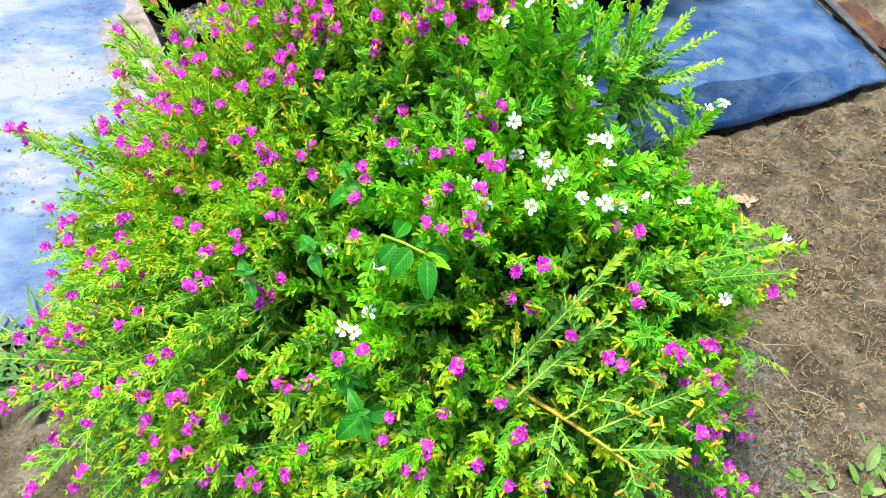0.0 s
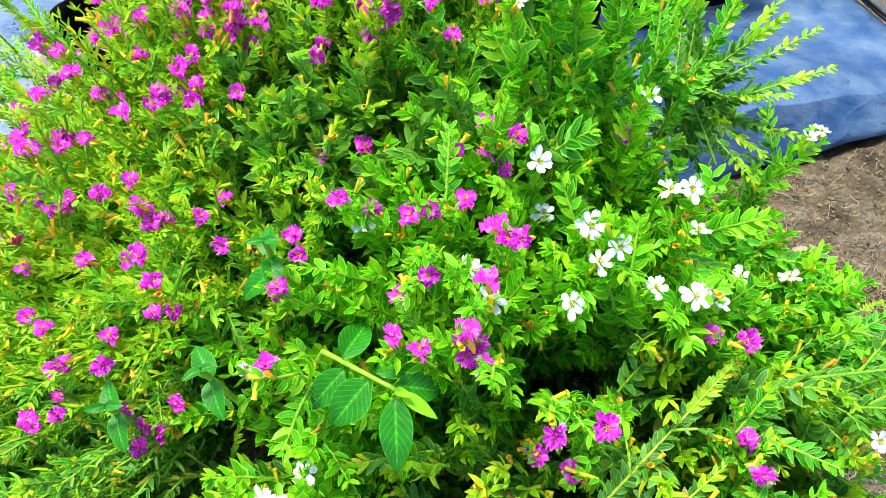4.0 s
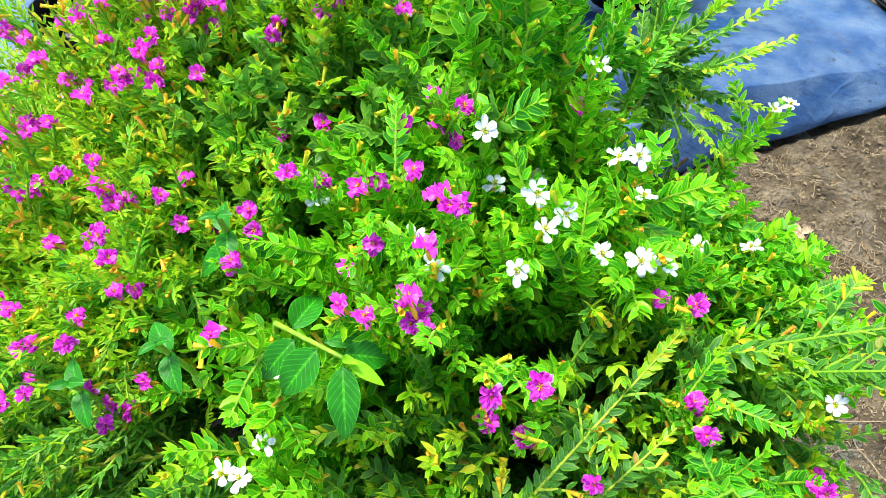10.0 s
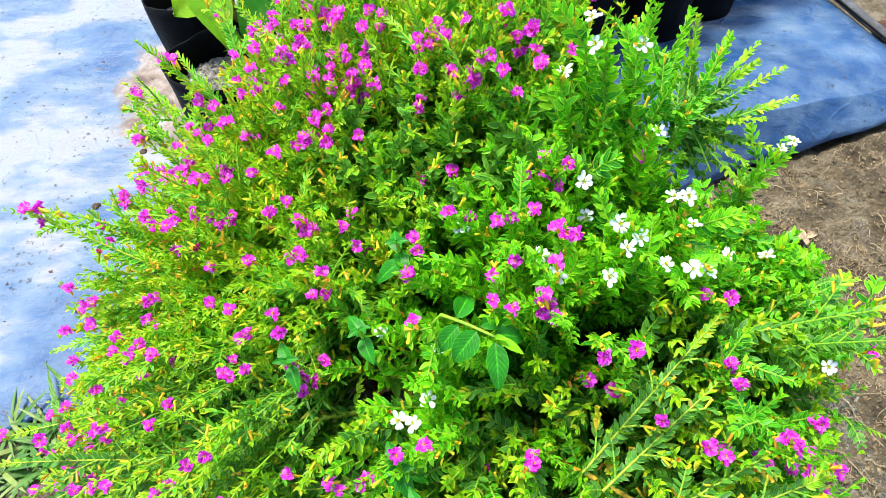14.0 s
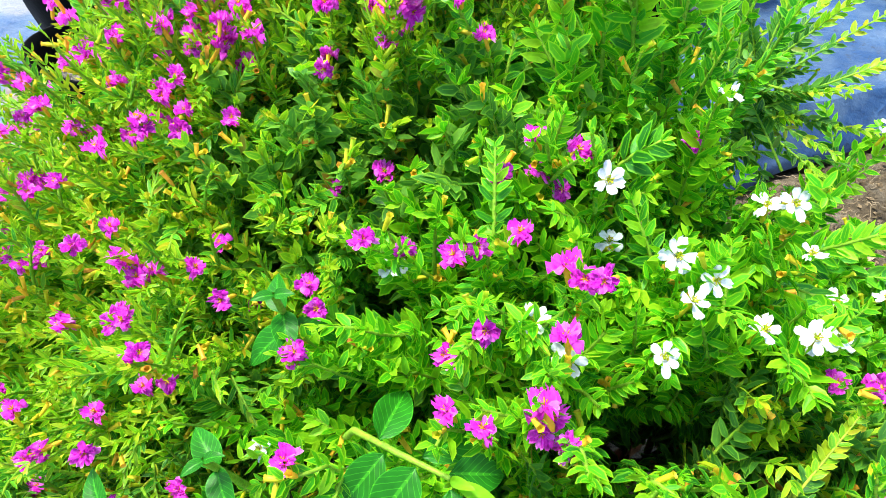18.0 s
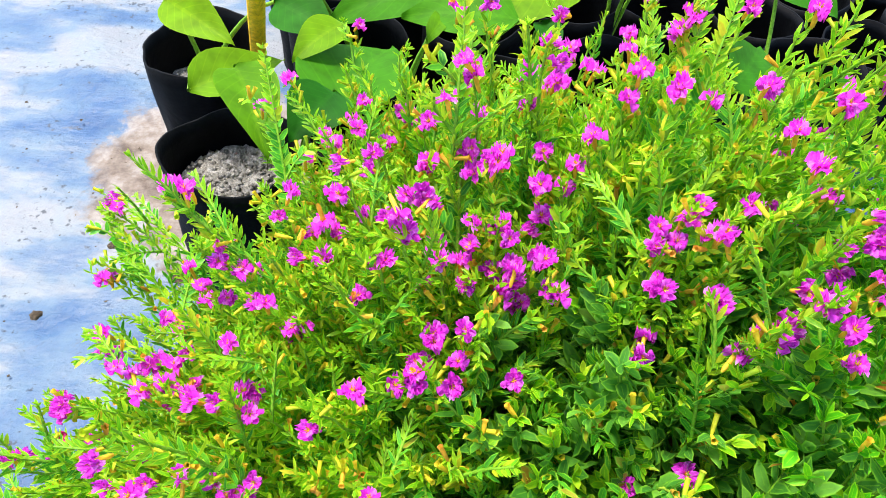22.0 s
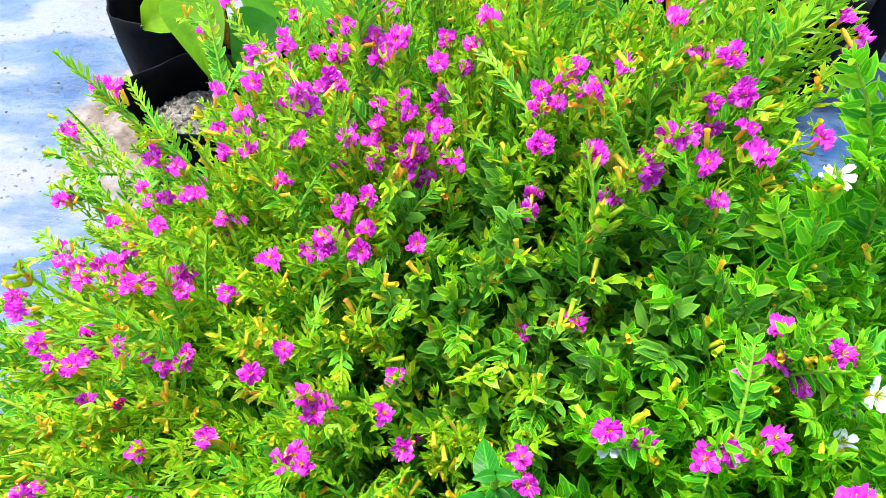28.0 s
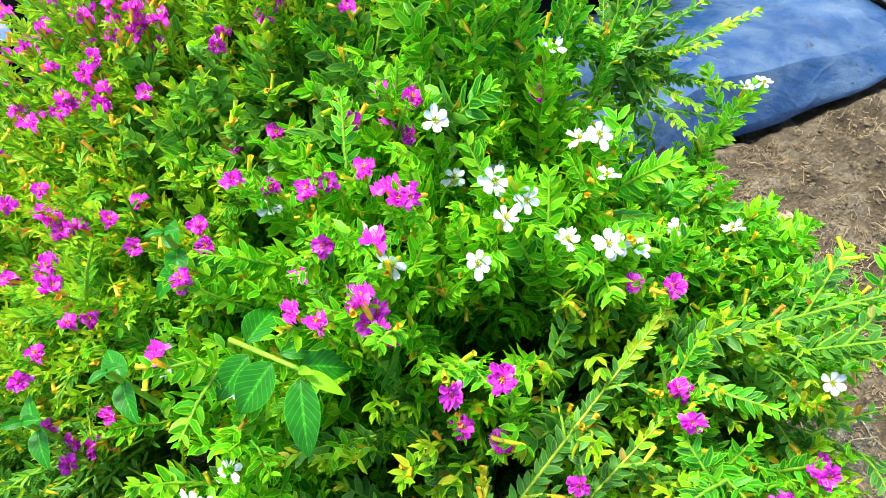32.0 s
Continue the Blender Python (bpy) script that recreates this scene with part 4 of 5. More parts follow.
# one branch stands out over the sheet and bears a fan of fronds
HUB = np.array([0.157, 0.440, 0.280])
g = Growth()
g.tube(bend((0.085, 0.345, 0.225), HUB, 0.018, 9), np.linspace(0.0024, 0.0012, 9), M_WOOD, 6)
place("branch", g, white_shrub, "thin brown woody branch")
for tip in ((.217, .421, .326), (.197, .413, .316), (.185, .407, .318), (.166, .402, .309), (.210, .404, .295), (.190, .398, .289), (.181, .380, .288), (.215, .445, .330), (.205, .472, .330), (.180, .466, .344), (.165, .490, .340), (.190, .436, .345), (.150, .470, .352)):
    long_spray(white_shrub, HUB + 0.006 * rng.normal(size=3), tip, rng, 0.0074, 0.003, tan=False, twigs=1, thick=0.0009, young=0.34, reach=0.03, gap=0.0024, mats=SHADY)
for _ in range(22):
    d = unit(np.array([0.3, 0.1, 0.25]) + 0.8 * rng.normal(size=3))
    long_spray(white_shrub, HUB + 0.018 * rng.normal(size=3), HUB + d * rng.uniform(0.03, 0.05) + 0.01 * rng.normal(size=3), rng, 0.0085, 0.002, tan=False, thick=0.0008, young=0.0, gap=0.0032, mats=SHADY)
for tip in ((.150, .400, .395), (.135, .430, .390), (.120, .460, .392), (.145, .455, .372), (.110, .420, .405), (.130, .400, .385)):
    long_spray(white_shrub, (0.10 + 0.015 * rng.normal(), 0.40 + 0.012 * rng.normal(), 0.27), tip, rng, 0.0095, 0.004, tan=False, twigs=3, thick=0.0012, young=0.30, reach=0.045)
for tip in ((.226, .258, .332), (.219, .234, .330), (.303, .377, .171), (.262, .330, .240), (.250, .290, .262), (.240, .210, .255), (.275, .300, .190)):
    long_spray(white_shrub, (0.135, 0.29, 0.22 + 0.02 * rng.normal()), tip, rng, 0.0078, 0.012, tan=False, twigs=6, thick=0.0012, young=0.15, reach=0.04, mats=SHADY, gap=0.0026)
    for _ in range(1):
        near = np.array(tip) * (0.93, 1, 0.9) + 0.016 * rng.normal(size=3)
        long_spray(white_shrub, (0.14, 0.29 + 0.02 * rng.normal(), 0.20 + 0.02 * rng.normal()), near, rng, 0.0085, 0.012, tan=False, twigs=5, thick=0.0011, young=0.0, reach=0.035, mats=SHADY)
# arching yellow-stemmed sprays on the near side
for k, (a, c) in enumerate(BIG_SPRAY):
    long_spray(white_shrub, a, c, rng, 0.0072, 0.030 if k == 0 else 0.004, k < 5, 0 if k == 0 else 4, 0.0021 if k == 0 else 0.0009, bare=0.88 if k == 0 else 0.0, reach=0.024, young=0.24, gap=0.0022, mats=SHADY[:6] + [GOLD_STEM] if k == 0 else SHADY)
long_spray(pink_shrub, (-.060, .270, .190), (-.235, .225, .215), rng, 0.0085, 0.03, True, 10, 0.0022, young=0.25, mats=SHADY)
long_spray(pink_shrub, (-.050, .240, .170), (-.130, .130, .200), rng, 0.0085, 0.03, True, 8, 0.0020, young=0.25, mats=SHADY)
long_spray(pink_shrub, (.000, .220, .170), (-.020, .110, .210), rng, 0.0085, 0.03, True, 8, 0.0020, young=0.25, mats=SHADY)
long_spray(pink_shrub, (-.200, .350, .240), (-.287, .363, .314), rng, 0.0070, 0.0, True, 0, 0.0011)
long_spray(pink_shrub, (-.190, .440, .200), (-.268, .515, .262), rng, 0.0080, -0.01, False, 2, 0.0013)


for a, c in (((-.022, .440, .330), (.004, .512, .432)), ((-.030, .450, .340), (-.010, .500, .424)), ((-.090, .440, .330), (-.097, .500, .425)), ((-.168, .500, .270), (-.189, .560, .345)), ((-.250, .490, .225), (-.276, .525, .262)), ((.030, .425, .330), (.064, .440, .432)), ((.035, .430, .330), (.082, .447, .405)), ((.028, .430, .330), (.057, .463, .428)), ((.020, .430, .335), (.046, .472, .415))):
    long_spray(pink_shrub, a, c, rng, 0.0082, 0.0, False, 3, 0.0011, young=0.4, reach=0.025, gap=0.0030)


# upright tips that rise out of the crown, some with a bloom on top
made = 0
while made < 46:
    x, y = rng.uniform(-0.19, 0.10), rng.uniform(0.40, 0.62)
    if dome(x, y) > 0.85:
        continue
    top = np.array([x + 0.01 * rng.normal(), y, crown_top(x, y) + rng.uniform(0.008, 0.034)])
    if over_bloom(top):
        made += 0.2
        continue
    g = Growth()
    foot = top - np.array([0.25 * (x + 0.04), 0.2 * (y - 0.44), 0.0]) - np.array([0, 0, rng.uniform(0.08, 0.12)])
    sprig(g, foot, top, rng, 0.0088, 0.5, 1, 4.0, 0.0, 0.0034, False, 0.27, 1.3)
    ob = place("sprig", g, pink_shrub)
    if rng.uniform() < 0.2:
        bloom("pink", LOCAL[pink_shrub] @ Vector(top + np.array([0, -0.003, 0.007])), np.array([0, -0.15, 0.8]) + 0.4 * rng.normal(size=3), ob, rng)
    made += 1


# low sprays that reach out over the soil on the near side
for tip in ((-.298, .203, .200), (-.305, .185, .130), (-.330, .235, .140), (-.270, .150, .180), (-.335, .260, .190), (-.250, .130, .150), (-.310, .225, .235)):
    ob = long_spray(pink_shrub, (-0.14 + 0.02 * rng.normal(), 0.28 + 0.02 * rng.normal(), 0.16), tip, rng, 0.0080, 0.02, True, 6, 0.0011, young=0.12, reach=0.04, mats=SHADY)
    bloom("pink", LOCAL[pink_shrub] @ Vector(np.array(tip) + np.array([0, 0, 0.006])), np.array([-0.1, -0.1, 0.8]) + 0.3 * rng.normal(size=3), ob, rng)
    bloom("pink", LOCAL[pink_shrub] @ Vector(np.array(tip) + np.array([0.035, 0.01, 0.012])), np.array([-0.1, -0.1, 0.8]) + 0.3 * rng.normal(size=3), ob, rng)


# ---- broad-leaved sprouts among the shoots ----
def blade_mesh(name, length, width, mat, r, fold=0.18, droop=0.22, blunt=0.0, veins=True):
    """One broad leaf along +x, with a sunken midrib and raised panels between side veins."""
    S = np.linspace(0, 1, 13)
    half = width / 2 * np.sin(np.pi * np.clip(S, 0, 1) ** (0.80 + blunt)) ** 0.75 * (1 - (0.35 if not veins else 0.1) * S ** 3)
    half[0], half[-1] = width * 0.03, width * 0.01
    Q = np.array([-1, -0.66, -0.33, 0, 0.33, 0.66, 1.0])
    v = []
    for s, h in zip(S, half):
        for q in Q:
            z = abs(q) * h * fold - droop * length * s * s + 0.03 * length * math.sin(3 * s + q) + (0.045 * length * math.sin(s * 34 - abs(q) * 5) * (1 if veins else 0) * abs(q) * (1 - abs(q)) * 2)
            v.append((s * length, q * h, z))
    f = []
    for i in range(12):
        for j in range(6):
            p = i * 7 + j
            f += [(p, p + 7, p + 8), (p, p + 8, p + 1)]
    return mesh_tris(name, v, f, np.zeros(len(f)), [mat], along=np.repeat(S, 7), across=np.tile(Q, 13))


def set_leaf(parent, me, base, tip_way, up, name="leaf", label=""):
    x = unit(tip_way)
    y = unit(np.cross(up, x))
    z = np.cross(x, y)
    m = Matrix(np.stack([x, y, z], 1).tolist()).to_4x4()
    m.translation = Vector(base)
    ob = new(name, me)
    ob.matrix_basis = m
    return under(ob, parent, label)


def stem_part(parent, pts, r0, r1, mat, name="stem", label=""):
    g = Growth()
    pts = np.asarray(pts, float)
    g.tube(pts, np.linspace(r0, r1, len(pts)), 0, 6)
    return under(new(name, g.mesh(name, [mat])), parent, label)


def sprout(top, foot, pairs, length, r, spread=1.0):
    """A soft shoot of another plant: opposite glossy leaves, the youngest at the end."""
    top, foot = np.array(top), np.array(foot)
    ob = thing("broadleaf_sprout", "sprout with glossy dark green veined leaves growing through the shrub", "plant", "broadleaf sprouts", foot)
    pts = bend(foot - foot, top - foot, 0.01, 9)
    stem_part(ob, pts, 0.0022, 0.0012, STEM)
    t = unit(pts[-1] - pts[-3])
    s0 = unit(np.cross(t, (0.2, -0.9, 0.3)))
    for k in range(pairs):
        at = pts[-1] - t * 0.011 * k
        a = k * 1.57 + r.uniform(-0.2, 0.2)
        d = math.cos(a) * s0 + math.sin(a) * np.cross(t, s0)
        size = length * (0.42 + 0.40 * min(k, 2)) * r.uniform(0.9, 1.1)
        for sg in (1, -1):
            way = unit(sg * d * spread + t * (0.55 - 0.30 * min(k, 2)) + np.array([0, -0.25, -0.1 * k]))
            set_leaf(ob, blade_mesh("leaf", size, size * r.uniform(0.50, 0.58), BROAD, r, 0.40, 0.34), at, way, t + 0.2 * r.normal(size=3))
    return ob


rng = np.random.RandomState(21)
main = thing("broadleaf_sprout", "leaning sprout with large glossy dark green veined leaves", "plant", "broadleaf sprouts", (-0.020, 0.290, 0.0))
stem_part(main, np.array([(-.020, .290, 0), (-.035, .285, .16), (-.030, .274, .300), (-.021, .262, .336), (-.008, .251, .345), (.006, .243, .345)]) - np.array((-.020, .290, 0)), 0.0016, 0.0008, STEM)
for base, tip, wide, mat in (((-.003, .246, .346), (-.015, .234, .335), 0.66, BROAD), ((-.001, .249, .346), (.019, .259, .338), 0.46, BROAD), ((.006, .244, .346), (.021, .245, .337), 0.62, BROAD), ((.006, .240, .345), (.007, .219, .332), 0.46, BROAD), ((-.013, .256, .343), (-.005, .273, .336), 0.55, BROAD), ((-.012, .252, .342), (-.024, .241, .332), 0.55, BROAD), ((.008, .241, .347), (.020, .233, .343), 0.32, GREEN_YOUNG), ((.006, .242, .347), (.012, .237, .352), 0.34, GREEN_YOUNG)):
    way = np.array(tip) - np.array(base)
    L = float(np.linalg.norm(way))
    set_leaf(main, blade_mesh("leaf", L, L * wide, mat, rng, 0.42, 0.16), np.array(base) - np.array((-.020, .290, 0)), way + np.array([0, 0, 0.15 * L]), (0.1, -0.3, 1.0))
sprout((-0.044, 0.300, 0.352), (-0.030, 0.320, 0.0), 3, 0.017, rng)
sprout((-0.066, 0.258, 0.330), (-0.045, 0.300, 0.0), 2, 0.018, rng)
sprout((-0.049, 0.200, 0.275), (-0.035, 0.260, 0.0), 3, 0.022, rng)
sprout((-0.036, 0.172, 0.278), (-0.020, 0.250, 0.0), 3, 0.020, rng)
sprout((-0.112, 0.257, 0.300), (-0.110, 0.300, 0.0), 2, 0.018, rng)


# ---- nursery bags and their seedlings ----
def bag_mesh(radius, height, seed):
    """Open polythene tube with a soft, wrinkled wall and a rolled rim; a second wall gives it thickness."""
    r = np.random.RandomState(seed)
    n, rows = 72, 14
    ph = r.uniform(0, 6.28, 6)
    def ring(z, inner):
        out = []
        for k in range(n):
            a = 2 * math.pi * k / n
            u = z / height
            rr = radius * (0.90 + 0.12 * u + 0.03 * math.sin(2 * a + ph[0]) + 0.012 * math.sin(5 * a + ph[1] + 3 * u) + 0.006 * math.sin(9 * a + ph[2] - 6 * u) * (0.4 + u) + 0.018 * math.sin(11 * u + ph[3] + 2 * math.sin(a)) + 0.006 * abs(math.sin(8.5 * a + ph[4] + 4 * u)) + 0.004 * math.sin(17 * a - 9 * u + ph[5]))
            rr -= 0.0016 if inner else 0
            zz = z + (0.004 * math.sin(2 * a + ph[4]) + 0.0012 * math.sin(5 * a + ph[5])) * u
            out.append((rr * math.cos(a), rr * math.sin(a), zz))
        return out
    v = []
    for i in range(rows):
        v += ring(height * i / (rows - 1), False)
    for i in range(rows - 1, 5, -1):
        v += ring(height * i / (rows - 1), True)
    total = len(v) // n
    f = []
    for i in range(total - 1):
        for k in range(n):
            a, b = i * n + k, i * n + (k + 1) % n
            f += [(a, b, b + n), (a, b + n, a + n)]
    v.append((0, 0, 0.0))
    f += [((k + 1) % n, k, len(v) - 1) for k in range(n)]
    return mesh_tris("body", v, f, np.zeros(len(f)), [BAG])


def soil_plug(radius, z, seed, mat):
    """Soil surface in a bag: a low mound of loose crumbs."""
    r = np.random.RandomState(seed)
    v, f = [(0, 0, z + 0.006)], []
    n, rings = 40, 14
    for i in range(1, rings + 1):
        for k in range(n):
            a = 2 * math.pi * k / n
            rr = radius * i / rings
            v.append((rr * math.cos(a), rr * math.sin(a), z + 0.008 * (1 - (i / rings) ** 2) + 0.0016 * r.normal()))
    for k in range(n):
        f.append((0, 1 + k, 1 + (k + 1) % n))
        for i in range(rings - 1):
            a, b = 1 + i * n + k, 1 + i * n + (k + 1) % n
            f += [(a, a + n, b + n), (a, b + n, b)]
    base = np.array([(0, 0, 1), (1, 0, 0), (0, 1, 0), (-1, 0, 0), (0, -1, 0), (0, 0, -1)], float)
    for _ in range(420):
        q, a, s = radius * 0.96 * math.sqrt(r.uniform()), r.uniform(0, 6.28), r.uniform(0.0008, 0.003)
        at = np.array([q * math.cos(a), q * math.sin(a), z + 0.008 * (1 - (q / radius) ** 2) + s * 0.3])
        o = len(v)
        v += [tuple(p) for p in at + base * s * (1 + 0.35 * r.normal(size=(6, 1)))]
        f += [(o + i, o + j, o + k) for i, j, k in ((0, 1, 2), (0, 2, 3), (0, 3, 4), (0, 4, 1), (5, 2, 1), (5, 3, 2), (5, 4, 3), (5, 1, 4))]
    return mesh_tris("soil", v, f, np.zeros(len(f)), [mat])


BAG_BODIES = [bag_mesh(0.048, 0.180, s) for s in (1, 2, 3, 4)]
BAG_SOILS = [soil_plug(0.0445, 0.142, 1, POTTING), soil_plug(0.0445, 0.132, 2, POTTING), soil_plug(0.044, 0.095, 3, DARK_SOIL)]


def nursery_bag(x, y, k, turn, height=1.0, fill=2):
    ob = thing("nursery_bag", "black polythene nursery bag of crumbly soil on the sheet", "plant bag", "nursery bags", (x, y, 0.006))
    ob.rotation_euler[2] = turn
    ob.scale[2] = height
    under(new("body", BAG_BODIES[k % 4]), ob)
    under(new("soil", BAG_SOILS[fill]), ob)
    return ob


nursery_bag(-0.252, 0.655, 0, 0.4, 1.0, 0)
nursery_bag(-0.300, 0.772, 1, 2.0, 1.03, 1)
for row in range(5):
    for col in range(7):
        x, y = -0.147 + 0.104 * col - 0.035 * row, 0.692 + 0.056 * col + 0.108 * row
        if col > 3:
            x, y = 0.262 + 0.089 * (col - 4) - 0.035 * row, 0.885 + 0.050 * (col - 4) + 0.108 * row
        if x > 0.50:
            continue
        nursery_bag(x + 0.006 * rng.normal(), y + 0.006 * rng.normal(), row + 2 * col, rng.uniform(0, 6.28), rng.uniform(0.92, 1.04) * (1.0 if col < 3 else 0.8))

# the sheet's far hem, rolled over into a flat dusty band with a black edge
hem = thing("rolled_hem", "dusty grey rolled hem along the edge of the sheet", "sheet hem", "", (0.576, 0.85, 0.002))
line = np.array([(-0.003 * math.sin(9 * s) + 0.052 - 0.38 * (s + 0.09), s, 0.0) for s in np.linspace(-0.115, 0.36, 26)]) - np.array([0.018, 0, 0])
wide = np.interp(np.linspace(0, 1, 26), [0, 0.2, 1], [0.002, 0.008, 0.014])
ring = [(math.cos(a), math.sin(a)) for a in np.linspace(0, 2 * math.pi, 12, endpoint=False)]
hv = [(p[0] + 0.935 * w * c * (1 + 0.12 * math.sin(31 * p[1])), p[1] + 0.355 * w * c, 0.006 + 0.5 * w * q + 0.001 * math.sin(47 * p[1] + 3 * c)) for p, w in zip(line, wide) for c, q in ring]
hf = []
for i in range(25):
    for k in range(12):
        a, b = 12 * i + k, 12 * i + (k + 1) % 12
        hf += [(a, b, b + 12), (a, b + 12, a + 12)]
under(new("band", mesh_tris("band", hv, hf, np.zeros(len(hf)), [HEM])), hem)
stem_part(hem, line[1:] + np.array([-0.010, -0.004, 0.011]), 0.0014, 0.0026, BAG, "edging")


def fallen_leaf(x, y, way, length, broad):
    ob = thing("fallen_leaf", "curled rust-brown fallen leaf lying beside the sheet", "dry leaf", "fallen leaves", (x, y, float(soil_height(np.array([x]), np.array([y]))[0]) + 0.006))
    set_leaf(ob, blade_mesh("blade", length, length * broad, RUST_LEAF, rng, 0.22, 0.12), (0, 0, 0), (math.cos(way), math.sin(way), 0.04), (0.1, -0.1, 1))
    return ob


for x, y, way, length, broad in ((0.592, 0.905, -0.85, 0.082, 0.52), (0.640, 0.868, -1.9, 0.062, 0.5), (0.600, 0.842, -0.6, 0.022, 0.45), (0.655, 0.815, 2.6, 0.04, 0.55)):
    fallen_leaf(x, y, way, length, broad)


# seedling by seedling: its foot, then each leaf's base and tip on the plan, breadth, and whether it is young and lime green
SEEDLINGS = [
    ((-0.215, 0.69, 0.12), 0.288, [(-0.224, 0.619, -0.193, 0.556, 0.5, 1), (-0.166, 0.668, -0.191, 0.633, 0.62, 1), (-0.167, 0.6, -0.138, 0.681, 0.8, 0), (-0.163, 0.604, -0.181, 0.565, 0.85, 0)]),
    ((-0.3, 0.772, 0.155), 0.262, [(-0.305, 0.73, -0.251, 0.689, 0.5, 1), (-0.26, 0.63, -0.21, 0.676, 0.55, 1), (-0.224, 0.729, -0.18, 0.701, 0.75, 0)]),
    ((-0.147, 0.715, 0.12), 0.255, [(-0.048, 0.731, -0.131, 0.735, 0.55, 0), (-0.096, 0.79, -0.185, 0.748, 0.6, 0), (-0.113, 0.702, -0.08, 0.801, 0.14, 1)]),
    ((-0.043, 0.77, 0.12), 0.25, [(0.006, 0.813, -0.08, 0.744, 0.48, 1), (-0.028, 0.761, -0.017, 0.726, 0.6, 0)]),
    ((0.19, 0.8, 0.12), 0.24, [(0.136, 0.708, 0.21, 0.734, 0.62, 1), (0.199, 0.708, 0.221, 0.779, 0.4, 1), (0.184, 0.864, 0.225, 0.822, 0.95, 0), (0.111, 0.704, 0.152, 0.769, 0.6, 0)]),
    ((-.180, .850, .12), .25, [(-.226, .799, -.201, .872, .60, 0), (-.189, .838, -.137, .809, .60, 0), (-.17, .87, -.12, .92, .6, 0)]),
    ((-.060, .900, .12), .25, [(-.06, .89, -.11, .85, .60, 0), (-.05, .90, -.01, .95, .60, 1)]),
    ((.060, .900, .12), .24, [(.06, .86, .02, .91, .60, 0), (.08, .89, .13, .92, .55, 1), (.05, .92, .09, .97, .6, 0)])]


def seedling(foot, height, leaves, r):
    foot = np.array(foot)
    ob = thing("bag_seedling", "young seedling with smooth broad oval leaves in a black bag", "seedling", "bag seedlings", foot)
    for bx, by, tx, ty, broad, lime in leaves:
        b = np.array([bx, by, height + 0.006 * r.normal()]) - foot
        w = np.array([tx - bx, ty - by, 0.0])
        L = float(np.linalg.norm(w)) * 1.04
        set_leaf(ob, blade_mesh("leaf", L, L * broad, LIME_SEEDLING if lime else SEEDLING, r, 0.34 + 0.1 * r.normal(), r.uniform(0.10, 0.26), -0.08, False), b, w, np.array([0.25 * r.normal(), -0.35, 1.0]))
        stem_part(ob, bend(np.array([0, 0, 0]), b, 0.03, 8), 0.0022, 0.0014, STEM, "leaf_stalk")
    return ob


for foot, height, leaves in SEEDLINGS:
    seedling(foot, height, leaves, rng)

stake = thing("plant_stake", "thick yellowed stalk standing in a nursery bag", "stake", "", (-0.266, 0.800, 0.10))
stem_part(stake, [(0, 0, 0), (0.011, -0.030, 0.05), (0.021, -0.063, 0.10), (0.034, -0.098, 0.16), (0.048, -0.135, 0.22)], 0.0058, 0.0064, PALE_STAKE, "stalk")


# ---- litter on the soil and the sheet ----
def scatter_bits(name, count, where, sizes, mat, label, category, r, flat=0.6):
    """Many small angular lumps joined in one object."""
    base = np.array([(0, 0, 1), (1, 0, 0), (0, 1, 0), (-1, 0, 0), (0, -1, 0), (0, 0, -0.6)], float)
    tri = np.array([(0, 1, 2), (0, 2, 3), (0, 3, 4), (0, 4, 1), (5, 2, 1), (5, 3, 2), (5, 4, 3), (5, 1, 4)])
    V, F = [], []
    for k in range(count):
        x, y, z = where(r)
        s = r.uniform(*sizes) * (1 if r.uniform() < 0.85 else 1.9)
        a = r.uniform(0, 6.28)
        b = base * (1 + 0.35 * r.normal(size=(6, 1))) * np.array([s * r.uniform(0.7, 1.4), s, s * flat])
        c, q = math.cos(a), math.sin(a)
        p = np.stack([b[:, 0] * c - b[:, 1] * q + x, b[:, 0] * q + b[:, 1] * c + y, b[:, 2] + z], 1)
        F.append(tri + 6 * k)
        V.append(p)
    ob = new(name, mesh_tris(name, np.concatenate(V), np.concatenate(F), np.zeros(8 * count), [mat], False))
    return tagged(ob, label, category, kind="stuff")


def on_soil(r):
    while True:
        x, y = r.uniform(-0.62, 0.75), r.uniform(-0.05, 0.80)
        if r.uniform() < 0.75:
            x, y = r.uniform(0.15, 0.72), r.uniform(0.10, 0.75)
        if y < edge_y(x) - 0.012:
            return x, y, float(soil_height(np.array([x]), np.array([y]))[0])


def on_sheet(r):
    while True:
        x, y = r.uniform(-0.75, 0.55), r.uniform(0.3, 1.2)
        if y > edge_y(x) + 0.05:
            return x, y, 0.012


scatter_bits("soil_crumbs", 19000, on_soil, (0.0004, 0.0023), CLOD, "loose crumbs and clods of dry brown soil", "soil crumbs", rng)
scatter_bits("sheet_litter", 330, on_sheet, (0.0005, 0.0017), DEBRIS, "dark crumbs of dirt scattered over the sheet", "litter", rng, 0.5)


